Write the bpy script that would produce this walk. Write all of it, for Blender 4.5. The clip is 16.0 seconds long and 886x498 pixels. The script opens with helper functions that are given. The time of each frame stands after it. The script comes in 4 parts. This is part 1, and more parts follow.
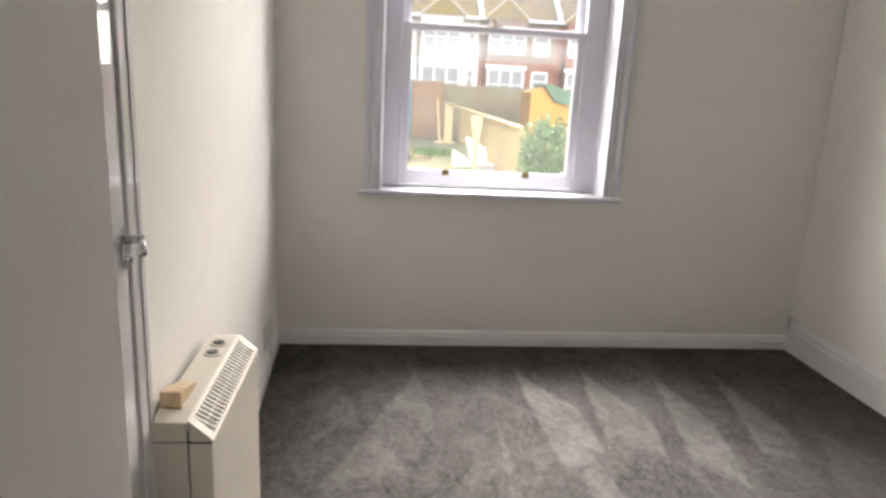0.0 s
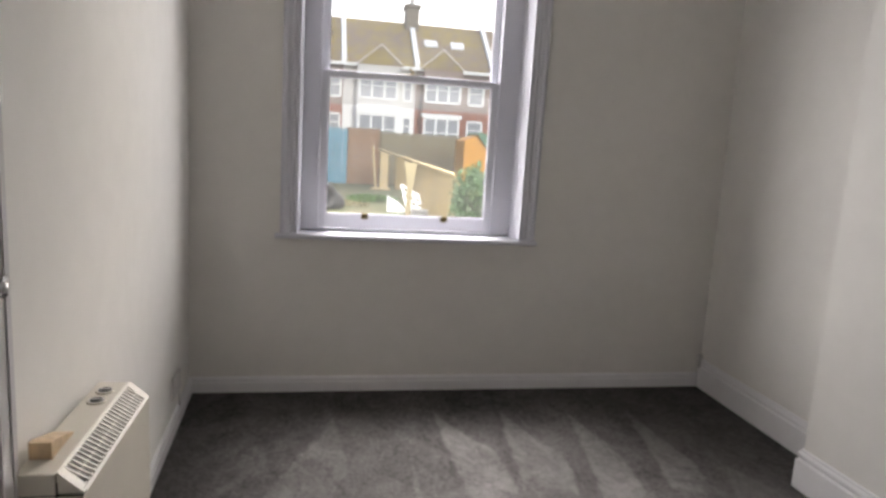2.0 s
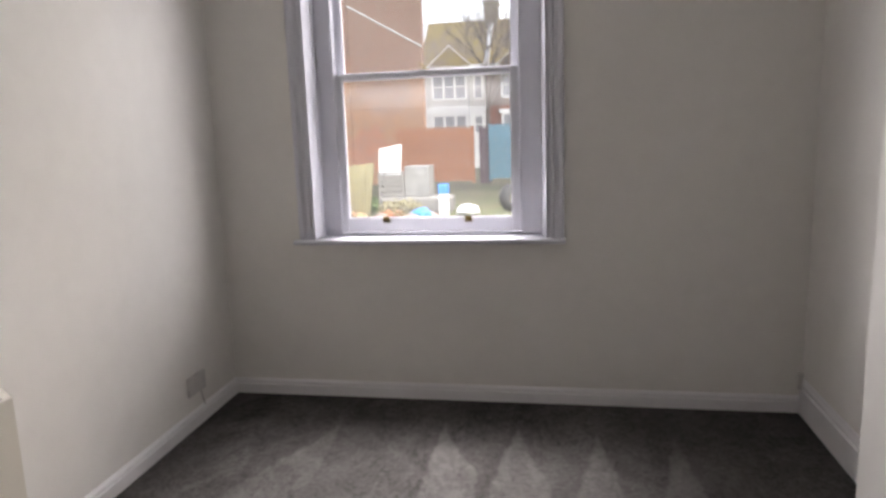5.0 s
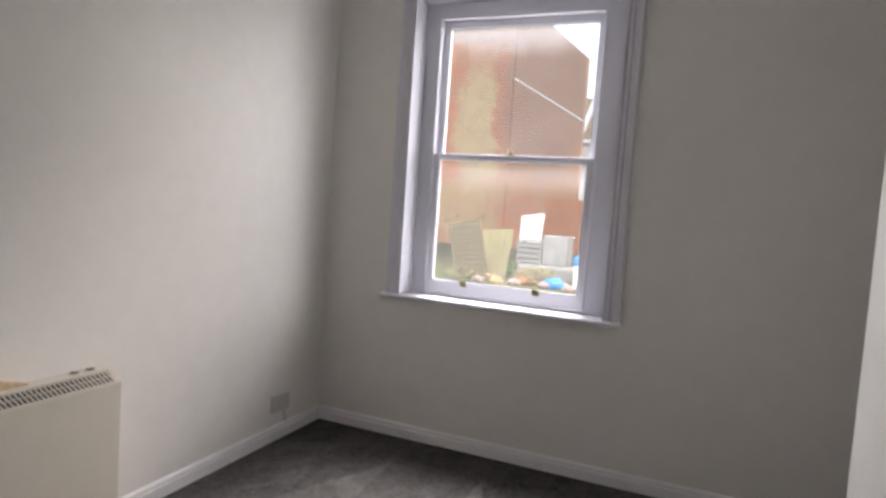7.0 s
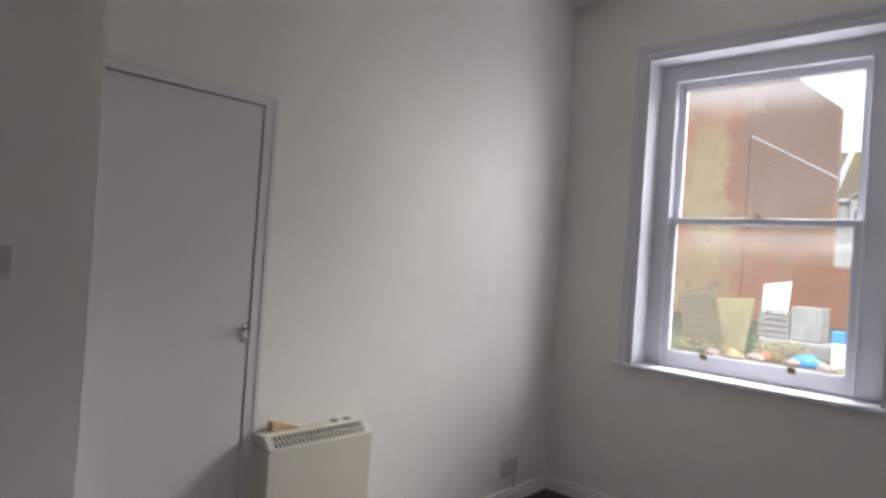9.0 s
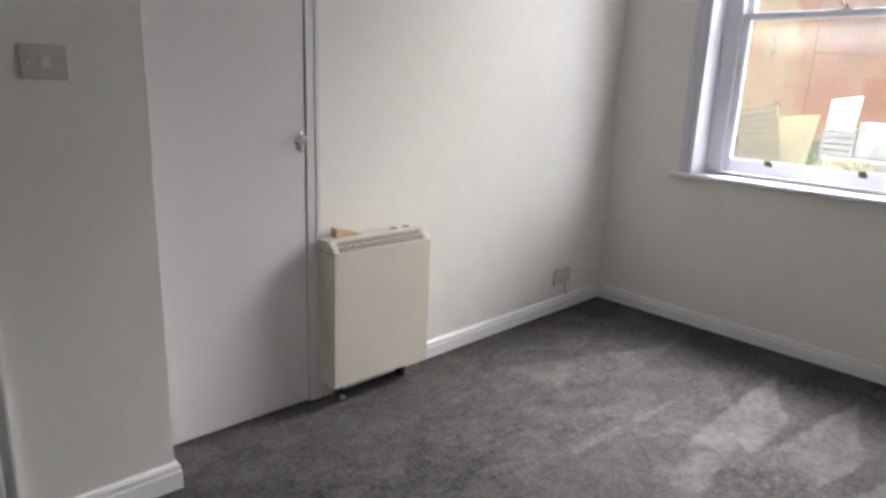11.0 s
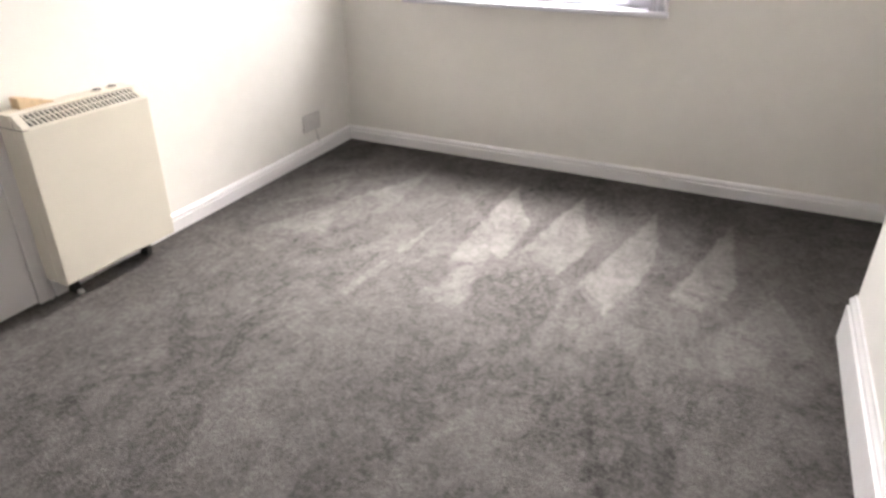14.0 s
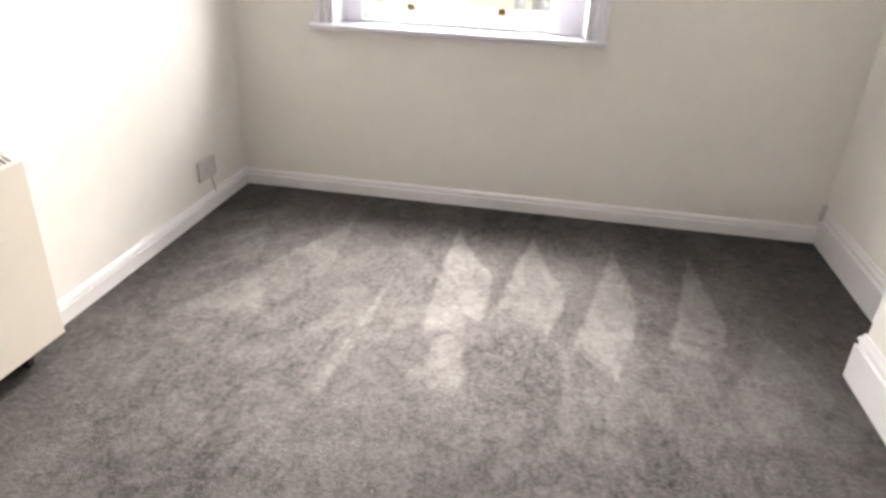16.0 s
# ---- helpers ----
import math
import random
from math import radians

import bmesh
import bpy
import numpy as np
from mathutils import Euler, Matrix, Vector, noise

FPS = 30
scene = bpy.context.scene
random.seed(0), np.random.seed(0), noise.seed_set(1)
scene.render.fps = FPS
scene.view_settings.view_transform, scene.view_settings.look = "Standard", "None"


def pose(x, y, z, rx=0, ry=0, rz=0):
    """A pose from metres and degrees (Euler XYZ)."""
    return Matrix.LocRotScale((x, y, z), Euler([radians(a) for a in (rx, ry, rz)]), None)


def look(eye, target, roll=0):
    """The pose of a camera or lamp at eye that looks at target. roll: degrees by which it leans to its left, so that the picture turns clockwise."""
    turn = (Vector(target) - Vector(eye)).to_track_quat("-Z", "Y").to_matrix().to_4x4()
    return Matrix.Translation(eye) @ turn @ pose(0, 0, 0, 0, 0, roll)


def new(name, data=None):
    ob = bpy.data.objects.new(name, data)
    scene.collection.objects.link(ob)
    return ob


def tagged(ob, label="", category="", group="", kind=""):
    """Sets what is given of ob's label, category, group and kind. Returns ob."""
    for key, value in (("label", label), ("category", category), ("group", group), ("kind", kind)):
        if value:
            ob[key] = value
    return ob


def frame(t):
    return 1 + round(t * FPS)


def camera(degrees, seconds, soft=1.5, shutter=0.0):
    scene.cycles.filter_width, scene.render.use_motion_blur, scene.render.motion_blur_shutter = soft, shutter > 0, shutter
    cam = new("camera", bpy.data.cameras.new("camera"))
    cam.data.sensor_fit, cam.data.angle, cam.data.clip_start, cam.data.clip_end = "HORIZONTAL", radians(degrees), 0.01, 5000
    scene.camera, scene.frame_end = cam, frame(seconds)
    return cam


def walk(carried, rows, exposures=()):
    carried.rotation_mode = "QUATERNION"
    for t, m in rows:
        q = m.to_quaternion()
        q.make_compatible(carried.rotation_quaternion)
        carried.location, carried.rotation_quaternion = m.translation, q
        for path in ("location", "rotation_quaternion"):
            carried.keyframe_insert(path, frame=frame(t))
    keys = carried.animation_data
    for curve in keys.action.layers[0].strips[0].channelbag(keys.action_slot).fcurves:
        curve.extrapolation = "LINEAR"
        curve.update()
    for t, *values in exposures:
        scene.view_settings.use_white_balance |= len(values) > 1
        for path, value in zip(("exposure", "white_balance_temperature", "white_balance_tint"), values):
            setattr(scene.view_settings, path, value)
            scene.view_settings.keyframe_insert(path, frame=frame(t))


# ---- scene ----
cam = camera(68.8, 16.0, soft=3.0)
PATH = [
    (0, (0.555, 0.383, 1.467), (0.756, 2.318, 1.001), 2.9),
    (0.5, (0.535, 0.361, 1.447), (0.763, 2.329, 1.173), 4.5),
    (1, (0.546, 0.327, 1.454), (0.81, 2.306, 1.353), 2.5),
    (1.5, (0.566, 0.306, 1.465), (0.841, 2.287, 1.496), 2.5),
    (2, (0.67, 0.343, 1.461), (1.051, 2.28, 1.145), 3.4),
    (2.5, (0.823, 0.472, 1.426), (1.376, 2.367, 1.104), 3.9),
    (3, (1.051, 0.658, 1.483), (1.379, 2.614, 1.226), 2.4),
    (3.5, (1.33, 0.77, 1.453), (0.995, 2.725, 1.2), 2.9),
    (4, (1.547, 0.751, 1.449), (1.214, 2.69, 1.092), -2.2),
    (6.5, (2.352, 0.304, 1.457), (1.777, 2.21, 1.269), 3.1),
    (7, (2.462, 0.341, 1.525), (1.656, 2.166, 1.385), 3.9),
    (7.5, (2.503, 0.362, 1.553), (1.743, 2.209, 1.438), 0.2),
    (8, (2.392, 0.295, 1.548), (1.265, 1.947, 1.558), -0.8),
    (8.2, (2.441, 0.292, 1.541), (1.174, 1.838, 1.624), -0.0),
    (10.5, (2.362, 0.256, 1.456), (0.932, 1.63, 1.199), 3.3),
    (11, (2.37, 0.268, 1.411), (0.964, 1.599, 0.907), 2.3),
    (11.5, (2.369, 0.29, 1.393), (1.0, 1.574, 0.703), 0.4),
    (12, (2.374, 0.303, 1.376), (1.034, 1.524, 0.529), 0.4),
    (12.5, (2.354, 0.305, 1.352), (1.091, 1.561, 0.442), 0.8),
    (13, (2.355, 0.339, 1.338), (1.279, 1.761, 0.432), 0.0),
    (13.5, (2.397, 0.373, 1.353), (1.496, 1.916, 0.455), 0.2),
    (14, (2.398, 0.395, 1.349), (1.639, 2.005, 0.437), 0.4),
    (14.5, (2.29, 0.377, 1.323), (1.787, 2.086, 0.413), 1.7),
    (15, (2.176, 0.444, 1.322), (1.785, 2.131, 0.322), 1.7),
    (15.5, (1.999, 0.581, 1.299), (1.737, 2.305, 0.32), 2.0),
    (16, (1.757, 0.643, 1.339), (1.455, 2.423, 0.48), 2.6),
]
EXPOSURES = [
    (0, 1.85, 6700, 13), (1.5, 1.1, 6550, 13), (2.5, 1.4, 6500, 14.5), (4, 1.25, 6500, 16), (6.5, 1.28, 6450, 16.5), (8, 1.12, 6300, 15),
    (10.5, 1.43, 6150, 12), (12.5, 2.42, 6400, 13), (16, 2.7, 6700, 14),
]
walk(cam, [(t, look(eye, target, roll)) for t, eye, target, roll in PATH], EXPOSURES)

# ---- sky, sun and the sky's light at the window ----
world = bpy.data.worlds.new("overcast_sky")
scene.world = world
world.use_nodes = True
wn = world.node_tree.nodes
sky = wn.new("ShaderNodeTexSky")
sky.sky_type = "NISHITA"
sky.sun_disc = False
sky.sun_elevation, sky.sun_rotation = radians(38), radians(35)
sky.air_density, sky.dust_density = 1.0, 4.0
world.node_tree.links.new(sky.outputs[0], wn["Background"].inputs[0])
wn["Background"].inputs[1].default_value = 0.15

sun = new("sun", bpy.data.lights.new("sun", "SUN"))
sun.data.energy, sun.data.angle, sun.data.color = 1.5, radians(20), (1.0, 0.96, 0.9)
sun.matrix_world = look((8, -8, 12), (0, 20, 0))


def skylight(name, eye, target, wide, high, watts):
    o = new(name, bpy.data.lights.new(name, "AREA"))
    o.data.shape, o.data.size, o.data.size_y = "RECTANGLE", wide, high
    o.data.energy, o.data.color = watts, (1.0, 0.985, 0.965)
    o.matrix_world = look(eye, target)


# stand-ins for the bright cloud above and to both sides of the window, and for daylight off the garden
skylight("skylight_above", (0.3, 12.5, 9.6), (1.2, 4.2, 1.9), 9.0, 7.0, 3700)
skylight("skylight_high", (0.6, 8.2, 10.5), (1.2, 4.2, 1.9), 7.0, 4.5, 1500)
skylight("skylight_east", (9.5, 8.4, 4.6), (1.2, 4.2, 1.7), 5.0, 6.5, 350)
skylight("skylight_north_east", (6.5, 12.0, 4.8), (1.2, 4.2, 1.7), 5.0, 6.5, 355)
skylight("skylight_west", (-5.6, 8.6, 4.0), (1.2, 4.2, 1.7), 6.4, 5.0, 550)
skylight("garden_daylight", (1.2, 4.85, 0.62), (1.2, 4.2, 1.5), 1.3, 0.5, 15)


# ---- materials ----
def mat(name, color, rough=0.6, metal=0.0, grain=0.0, scale=20.0, color2=None, patch=1.5, bump=0.0, bscale=200.0, coat=0.0):
    m = bpy.data.materials.new(name)
    m.use_nodes = True
    n, l = m.node_tree.nodes, m.node_tree.links
    b = n["Principled BSDF"]
    b.inputs["Roughness"].default_value, b.inputs["Metallic"].default_value = rough, metal
    b.inputs["Coat Weight"].default_value = coat
    b.inputs["Base Color"].default_value = (*color, 1)
    tc = n.new("ShaderNodeTexCoord")
    if color2 or grain:
        big = n.new("ShaderNodeTexNoise")
        big.inputs["Scale"].default_value, big.inputs["Detail"].default_value = patch, 6
        fine = n.new("ShaderNodeTexNoise")
        fine.inputs["Scale"].default_value, fine.inputs["Detail"].default_value = scale, 4
        l.new(tc.outputs["Object"], big.inputs["Vector"])
        l.new(tc.outputs["Object"], fine.inputs["Vector"])
        mix = n.new("ShaderNodeMix")
        mix.data_type = "RGBA"
        c2 = color2 or tuple(c * (1 - grain) for c in color)
        mix.inputs[6].default_value, mix.inputs[7].default_value = (*color, 1), (*c2, 1)
        add = n.new("ShaderNodeMath")
        add.operation = "ADD"
        l.new(big.outputs[0], add.inputs[0])
        l.new(fine.outputs[0], add.inputs[1])
        ramp = n.new("ShaderNodeMapRange")
        ramp.inputs[1].default_value, ramp.inputs[2].default_value = 0.75, 1.25
        l.new(add.outputs[0], ramp.inputs[0])
        l.new(ramp.outputs[0], mix.inputs[0])
        l.new(mix.outputs[2], b.inputs["Base Color"])
        rr = n.new("ShaderNodeMapRange")
        rr.inputs[3].default_value, rr.inputs[4].default_value = rough * 0.85, min(1, rough * 1.15)
        l.new(fine.outputs[0], rr.inputs[0])
        l.new(rr.outputs[0], b.inputs["Roughness"])
    if bump:
        bn = n.new("ShaderNodeTexNoise")
        bn.inputs["Scale"].default_value, bn.inputs["Detail"].default_value = bscale, 3
        l.new(tc.outputs["Object"], bn.inputs["Vector"])
        bp = n.new("ShaderNodeBump")
        bp.inputs["Strength"].default_value, bp.inputs["Distance"].default_value = 1.0, bump
        l.new(bn.outputs[0], bp.inputs["Height"])
        l.new(bp.outputs[0], b.inputs["Normal"])
    return m


def carpet_mat():
    m = bpy.data.materials.new("grey_carpet")
    m.use_nodes = True
    n, l = m.node_tree.nodes, m.node_tree.links
    b = n["Principled BSDF"]
    b.inputs["Roughness"].default_value = 0.95
    b.inputs["Sheen Weight"].default_value = 0.06
    b.inputs["Sheen Roughness"].default_value = 0.5
    b.inputs["Specular IOR Level"].default_value = 0.1
    tc = n.new("ShaderNodeTexCoord")

    def noise_tex(scale, detail, stretch=(1, 1, 1), turn=0.0, dist=0.0):
        mp = n.new("ShaderNodeMapping")
        mp.inputs["Scale"].default_value = stretch
        mp.inputs["Rotation"].default_value = (0, 0, turn)
        l.new(tc.outputs["Object"], mp.inputs[0])
        t = n.new("ShaderNodeTexNoise")
        t.inputs["Scale"].default_value, t.inputs["Detail"].default_value = scale, detail
        t.inputs["Distortion"].default_value = dist
        l.new(mp.outputs[0], t.inputs["Vector"])
        return t.outputs[0]

    def op(kind, a, c=None, e=None, clamp=False):
        q = n.new("ShaderNodeMath")
        q.operation, q.use_clamp = kind, clamp
        for s, v in zip(q.inputs, (a, c, e)):
            if v is None:
                continue
            if isinstance(v, (int, float)):
                s.default_value = v
            else:
                l.new(v, s)
        return q.outputs[0]

    xyz = n.new("ShaderNodeSeparateXYZ")
    l.new(tc.outputs["Object"], xyz.inputs[0])
    wob = noise_tex(2.2, 2)
    x = op("ADD", xyz.outputs[0], op("ADD", op("MULTIPLY", op("SUBTRACT", wob, 0.5), 0.07), op("MULTIPLY", op("SUBTRACT", noise_tex(16, 5), 0.5), 0.05)))
    y = op("ADD", xyz.outputs[1], op("MULTIPLY", op("SUBTRACT", noise_tex(1.3, 1), 0.5), 0.16))
    # vacuum strokes: wedges of brushed pile, each from a point near the window wall, open towards the room

    def stroke(ax, ay, left, right, widest, end, ragged, hard=60):
        down = op("SUBTRACT", ay, y)
        lo = op("ADD", ax, op("MULTIPLY", down, left))
        hi = op("MINIMUM", op("ADD", ax + 0.015, op("MULTIPLY", down, right)), op("ADD", lo, widest))
        side = op("MINIMUM", op("SUBTRACT", x, lo), op("SUBTRACT", hi, x))
        across = op("MULTIPLY", side, hard, clamp=True)
        along = op("MULTIPLY", op("SUBTRACT", op("ADD", y, op("MULTIPLY", op("SUBTRACT", ragged, 0.5), 1.3)), end), 5, clamp=True)
        return op("MULTIPLY", across, along)

    ragged = noise_tex(4.5, 5, (1, 1, 1), 0.3, 0.8)
    wedge = None
    for ax, ay, left, right, widest, end, power in STROKES:
        one = op("MULTIPLY", stroke(ax, ay, left, right, widest, end, ragged), power)
        wedge = one if wedge is None else op("MAXIMUM", wedge, one)
    dull = op("MAXIMUM", stroke(1.48, 2.86, 0.08, 1.2, 0.26, 2.25, ragged, 40), stroke(0.80, 2.68, 0.02, 1.2, 0.27, 2.2, ragged, 40))
    wedge = op("MULTIPLY", wedge, op("SUBTRACT", 1.0, dull))
    # curved drag marks of the nozzle
    mark = op("MAXIMUM", stroke(2.02, 2.25, 0.35, 0.5, 0.07, 1.5, ragged, 30), stroke(1.02, 2.1, -0.25, 0.0, 0.05, 1.4, ragged, 30))
    mark = op("MAXIMUM", mark, stroke(2.42, 2.3, -0.1, 0.1, 0.06, 1.7, ragged, 30))
    # darker carpet along the window wall: the sill's shade put into the colour
    wall_shade = op("MULTIPLY", op("SUBTRACT", op("ADD", y, op("MULTIPLY", ragged, 0.25)), 3.52), 3, clamp=True)
    # thin dragged lines
    vein_at = noise_tex(2.1, 4, (1.5, 0.8, 1), 0.5, 1.2)
    vein = op("SUBTRACT", 1.0, op("MULTIPLY", op("ABSOLUTE", op("SUBTRACT", vein_at, 0.5)), 26), clamp=True)
    vein = op("MULTIPLY", vein, op("MULTIPLY", op("SUBTRACT", noise_tex(1.7, 2), 0.46), 9, clamp=True))
    scuff_at = noise_tex(3.4, 3, (0.7, 1.6, 1), -0.6, 1.0)
    scuff = op("SUBTRACT", 1.0, op("MULTIPLY", op("ABSOLUTE", op("SUBTRACT", scuff_at, 0.52)), 60), clamp=True)
    scuff = op("MULTIPLY", scuff, op("MULTIPLY", op("SUBTRACT", noise_tex(2.3, 2, (1, 1, 1), 1.0), 0.5), 9, clamp=True))
    blot = op("MULTIPLY", op("SUBTRACT", noise_tex(5.2, 5, (1, 0.7, 1), 0.4, 0.7), 0.47), 11, clamp=True)
    drag = op("MULTIPLY", op("SUBTRACT", noise_tex(11, 4, (1, 0.6, 1), -0.5, 0.8), 0.4), 3, clamp=True)
    speck = op("MULTIPLY", op("SUBTRACT", noise_tex(60, 5, (1, 1, 1), 0, 0.5), 0.38), 3.6, clamp=True)
    fibre = noise_tex(420, 2)
    # strokes that cross each other nearer the door
    band = n.new("ShaderNodeTexVoronoi")
    band.inputs["Scale"].default_value = 2.3
    mp = n.new("ShaderNodeMapping")
    mp.inputs["Scale"].default_value, mp.inputs["Rotation"].default_value = (1.6, 0.55, 1), (0, 0, 0.45)
    warp = n.new("ShaderNodeVectorMath")
    warp.operation = "MULTIPLY_ADD"
    wn2 = n.new("ShaderNodeTexNoise")
    wn2.inputs["Scale"].default_value, wn2.inputs["Detail"].default_value = 3, 4
    l.new(tc.outputs["Object"], wn2.inputs["Vector"])
    l.new(wn2.outputs[1], warp.inputs[0])
    warp.inputs[1].default_value = (0.35, 0.35, 0)
    l.new(tc.outputs["Object"], warp.inputs[2])
    l.new(warp.outputs[0], mp.inputs[0])
    l.new(mp.outputs[0], band.inputs["Vector"])
    sep = n.new("ShaderNodeSeparateColor")
    l.new(band.outputs["Color"], sep.inputs[0])
    mottle = op("MULTIPLY", op("SUBTRACT", noise_tex(26, 5, (1, 0.8, 1), 0.5, 0.6), 0.38), 3.4, clamp=True)
    worn = op("MULTIPLY", wedge, op("ADD", 0.6, op("MULTIPLY", drag, 0.4)))
    v = op("ADD", op("MULTIPLY", worn, 0.46), op("MULTIPLY", blot, 0.11))
    v = op("ADD", v, op("MULTIPLY", sep.outputs[0], 0.12))
    v = op("SUBTRACT", v, op("MULTIPLY", wall_shade, 0.12))
    v = op("SUBTRACT", v, op("MULTIPLY", vein, 0.13))
    v = op("SUBTRACT", v, op("MULTIPLY", mark, 0.17))
    grit = op("MULTIPLY", op("SUBTRACT", noise_tex(140, 3, (1, 1, 1), 0, 0.3), 0.6), 9, clamp=True)
    v = op("ADD", v, op("MULTIPLY", grit, 0.12))
    v = op("ADD", v, op("MULTIPLY", scuff, 0.1))
    v = op("ADD", v, op("MULTIPLY", drag, 0.07))
    v = op("ADD", v, op("MULTIPLY", mottle, 0.15))
    v = op("ADD", v, op("MULTIPLY", speck, 0.23))
    v = op("ADD", v, op("MULTIPLY", fibre, 0.12), clamp=True)
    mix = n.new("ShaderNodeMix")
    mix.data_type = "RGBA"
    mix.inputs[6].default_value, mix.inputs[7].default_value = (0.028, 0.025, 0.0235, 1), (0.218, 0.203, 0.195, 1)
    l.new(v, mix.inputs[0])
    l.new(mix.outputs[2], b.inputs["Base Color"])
    bp = n.new("ShaderNodeBump")
    bp.inputs["Strength"].default_value, bp.inputs["Distance"].default_value = 1.0, 0.007
    l.new(op("ADD", op("MULTIPLY", fibre, 0.5), op("MULTIPLY", noise_tex(95, 4), 0.8)), bp.inputs["Height"])
    l.new(bp.outputs[0], b.inputs["Normal"])
    return m


STROKES = [
    (0.76, 3.62, -0.38, 0.12, 0.30, 2.55, 0.62),
    (1.31, 3.68, 0.02, 0.48, 0.24, 2.45, 0.95),
    (1.70, 3.68, -0.15, 0.27, 0.27, 2.6, 0.95),
    (2.09, 3.66, -0.20, 0.12, 0.22, 2.55, 1.0),
    (2.44, 3.66, -0.20, 0.12, 0.21, 2.72, 1.0),
    (1.12, 3.10, -0.08, 0.05, 0.06, 2.2, 0.6),
    (2.66, 3.0, -0.5, 0.3, 0.3, 2.4, 0.6),
    (0.42, 3.45, -0.3, 0.15, 0.2, 2.7, 0.3),
]
M_WALL = mat("matt_wall_paint", (0.85, 0.83, 0.795), 0.75, grain=0.04, scale=9, patch=0.8, bump=0.0006, bscale=140)
M_CEIL = mat("ceiling_paint", (0.8, 0.79, 0.77), 0.85, grain=0.03, bump=0.0006, bscale=90)
M_TRIM = mat("white_satin_paint", (0.87, 0.86, 0.875), 0.35, grain=0.03, scale=14, patch=2, bump=0.0003, bscale=60)
M_WINDOW = mat("white_window_paint", (0.73, 0.73, 0.79), 0.3, grain=0.03, scale=14, patch=3, bump=0.0003, bscale=50)
M_DOOR = mat("gloss_door_paint", (0.77, 0.75, 0.755), 0.06, grain=0.03, scale=5, patch=1.2, bump=0.0001, bscale=9)
M_CARPET = carpet_mat()
M_HEATER = mat("cream_enamel", (0.69, 0.65, 0.565), 0.4, grain=0.04, scale=6, patch=1.5)
M_DARK = mat("dark_gap", (0.02, 0.02, 0.02), 0.8)
M_CHROME = mat("chrome", (0.7, 0.7, 0.72), 0.16, 1.0, grain=0.05)
M_BRASS = mat("aged_brass", (0.22, 0.16, 0.06), 0.3, 1.0, grain=0.3, scale=60)
M_PLASTIC = mat("white_plastic", (0.6, 0.585, 0.57), 0.35, grain=0.03)
M_WOOD = mat("pine_offcut", (0.74, 0.56, 0.36), 0.6, grain=0.3, scale=40, patch=12)
M_BROWN = mat("dark_wood_floor", (0.09, 0.05, 0.03), 0.4, grain=0.4, scale=30, patch=4)


def glass_mat():
    m = bpy.data.materials.new("window_glass")
    m.use_nodes = True
    n, l = m.node_tree.nodes, m.node_tree.links
    n.remove(n["Principled BSDF"])
    t, g, mx, fr = n.new("ShaderNodeBsdfTransparent"), n.new("ShaderNodeBsdfGlossy"), n.new("ShaderNodeMixShader"), n.new("ShaderNodeFresnel")
    t.inputs[0].default_value = (0.9, 0.91, 0.9, 1)
    g.inputs["Roughness"].default_value = 0.02
    fr.inputs[0].default_value = 1.45
    l.new(fr.outputs[0], mx.inputs[0])
    l.new(t.outputs[0], mx.inputs[1])
    l.new(g.outputs[0], mx.inputs[2])
    # thin translucent veil stands in for glare that washes out the view
    glare_veil, mx2 = n.new("ShaderNodeBsdfTranslucent"), n.new("ShaderNodeMixShader")
    glare_veil.inputs[0].default_value = (0.9, 0.9, 0.9, 1)
    veil_noise, rng = n.new("ShaderNodeTexNoise"), n.new("ShaderNodeMapRange")
    veil_noise.inputs["Scale"].default_value = 3
    rng.inputs[3].default_value, rng.inputs[4].default_value = 0.003, 0.015
    l.new(veil_noise.outputs[0], rng.inputs[0])
    # condensation gathers along the top of each pane
    tc, sp, fog = n.new("ShaderNodeTexCoord"), n.new("ShaderNodeSeparateXYZ"), n.new("ShaderNodeMapRange")
    l.new(tc.outputs["Generated"], sp.inputs[0])
    wob = n.new("ShaderNodeMath")
    wob.operation, wob.inputs[1].default_value = "MULTIPLY_ADD", 0.35
    l.new(veil_noise.outputs[0], wob.inputs[0])
    l.new(sp.outputs[2], wob.inputs[2])
    fog.interpolation_type = "SMOOTHSTEP"
    fog.inputs[1].default_value, fog.inputs[2].default_value = 0.88, 1.2
    fog.inputs[3].default_value, fog.inputs[4].default_value = 0.0, 0.028
    l.new(wob.outputs[0], fog.inputs[0])
    total = n.new("ShaderNodeMath")
    total.operation = "ADD"
    l.new(rng.outputs[0], total.inputs[0])
    l.new(fog.outputs[0], total.inputs[1])
    l.new(total.outputs[0], mx2.inputs[0])
    l.new(mx.outputs[0], mx2.inputs[1])
    l.new(glare_veil.outputs[0], mx2.inputs[2])
    l.new(mx2.outputs[0], n["Material Output"].inputs[0])
    return m


M_GLASS = glass_mat()


# ---- mesh helpers ----
def box(bm, x0, x1, y0, y1, z0, z1, m=None):
    v = [bm.verts.new(p) for p in ((x0, y0, z0), (x1, y0, z0), (x1, y1, z0), (x0, y1, z0), (x0, y0, z1), (x1, y0, z1), (x1, y1, z1), (x0, y1, z1))]
    if m is not None:
        for w in v:
            w.co = m @ w.co
    for f in ((3, 2, 1, 0), (4, 5, 6, 7), (0, 1, 5, 4), (1, 2, 6, 5), (2, 3, 7, 6), (3, 0, 4, 7)):
        bm.faces.new([v[i] for i in f])
    return v


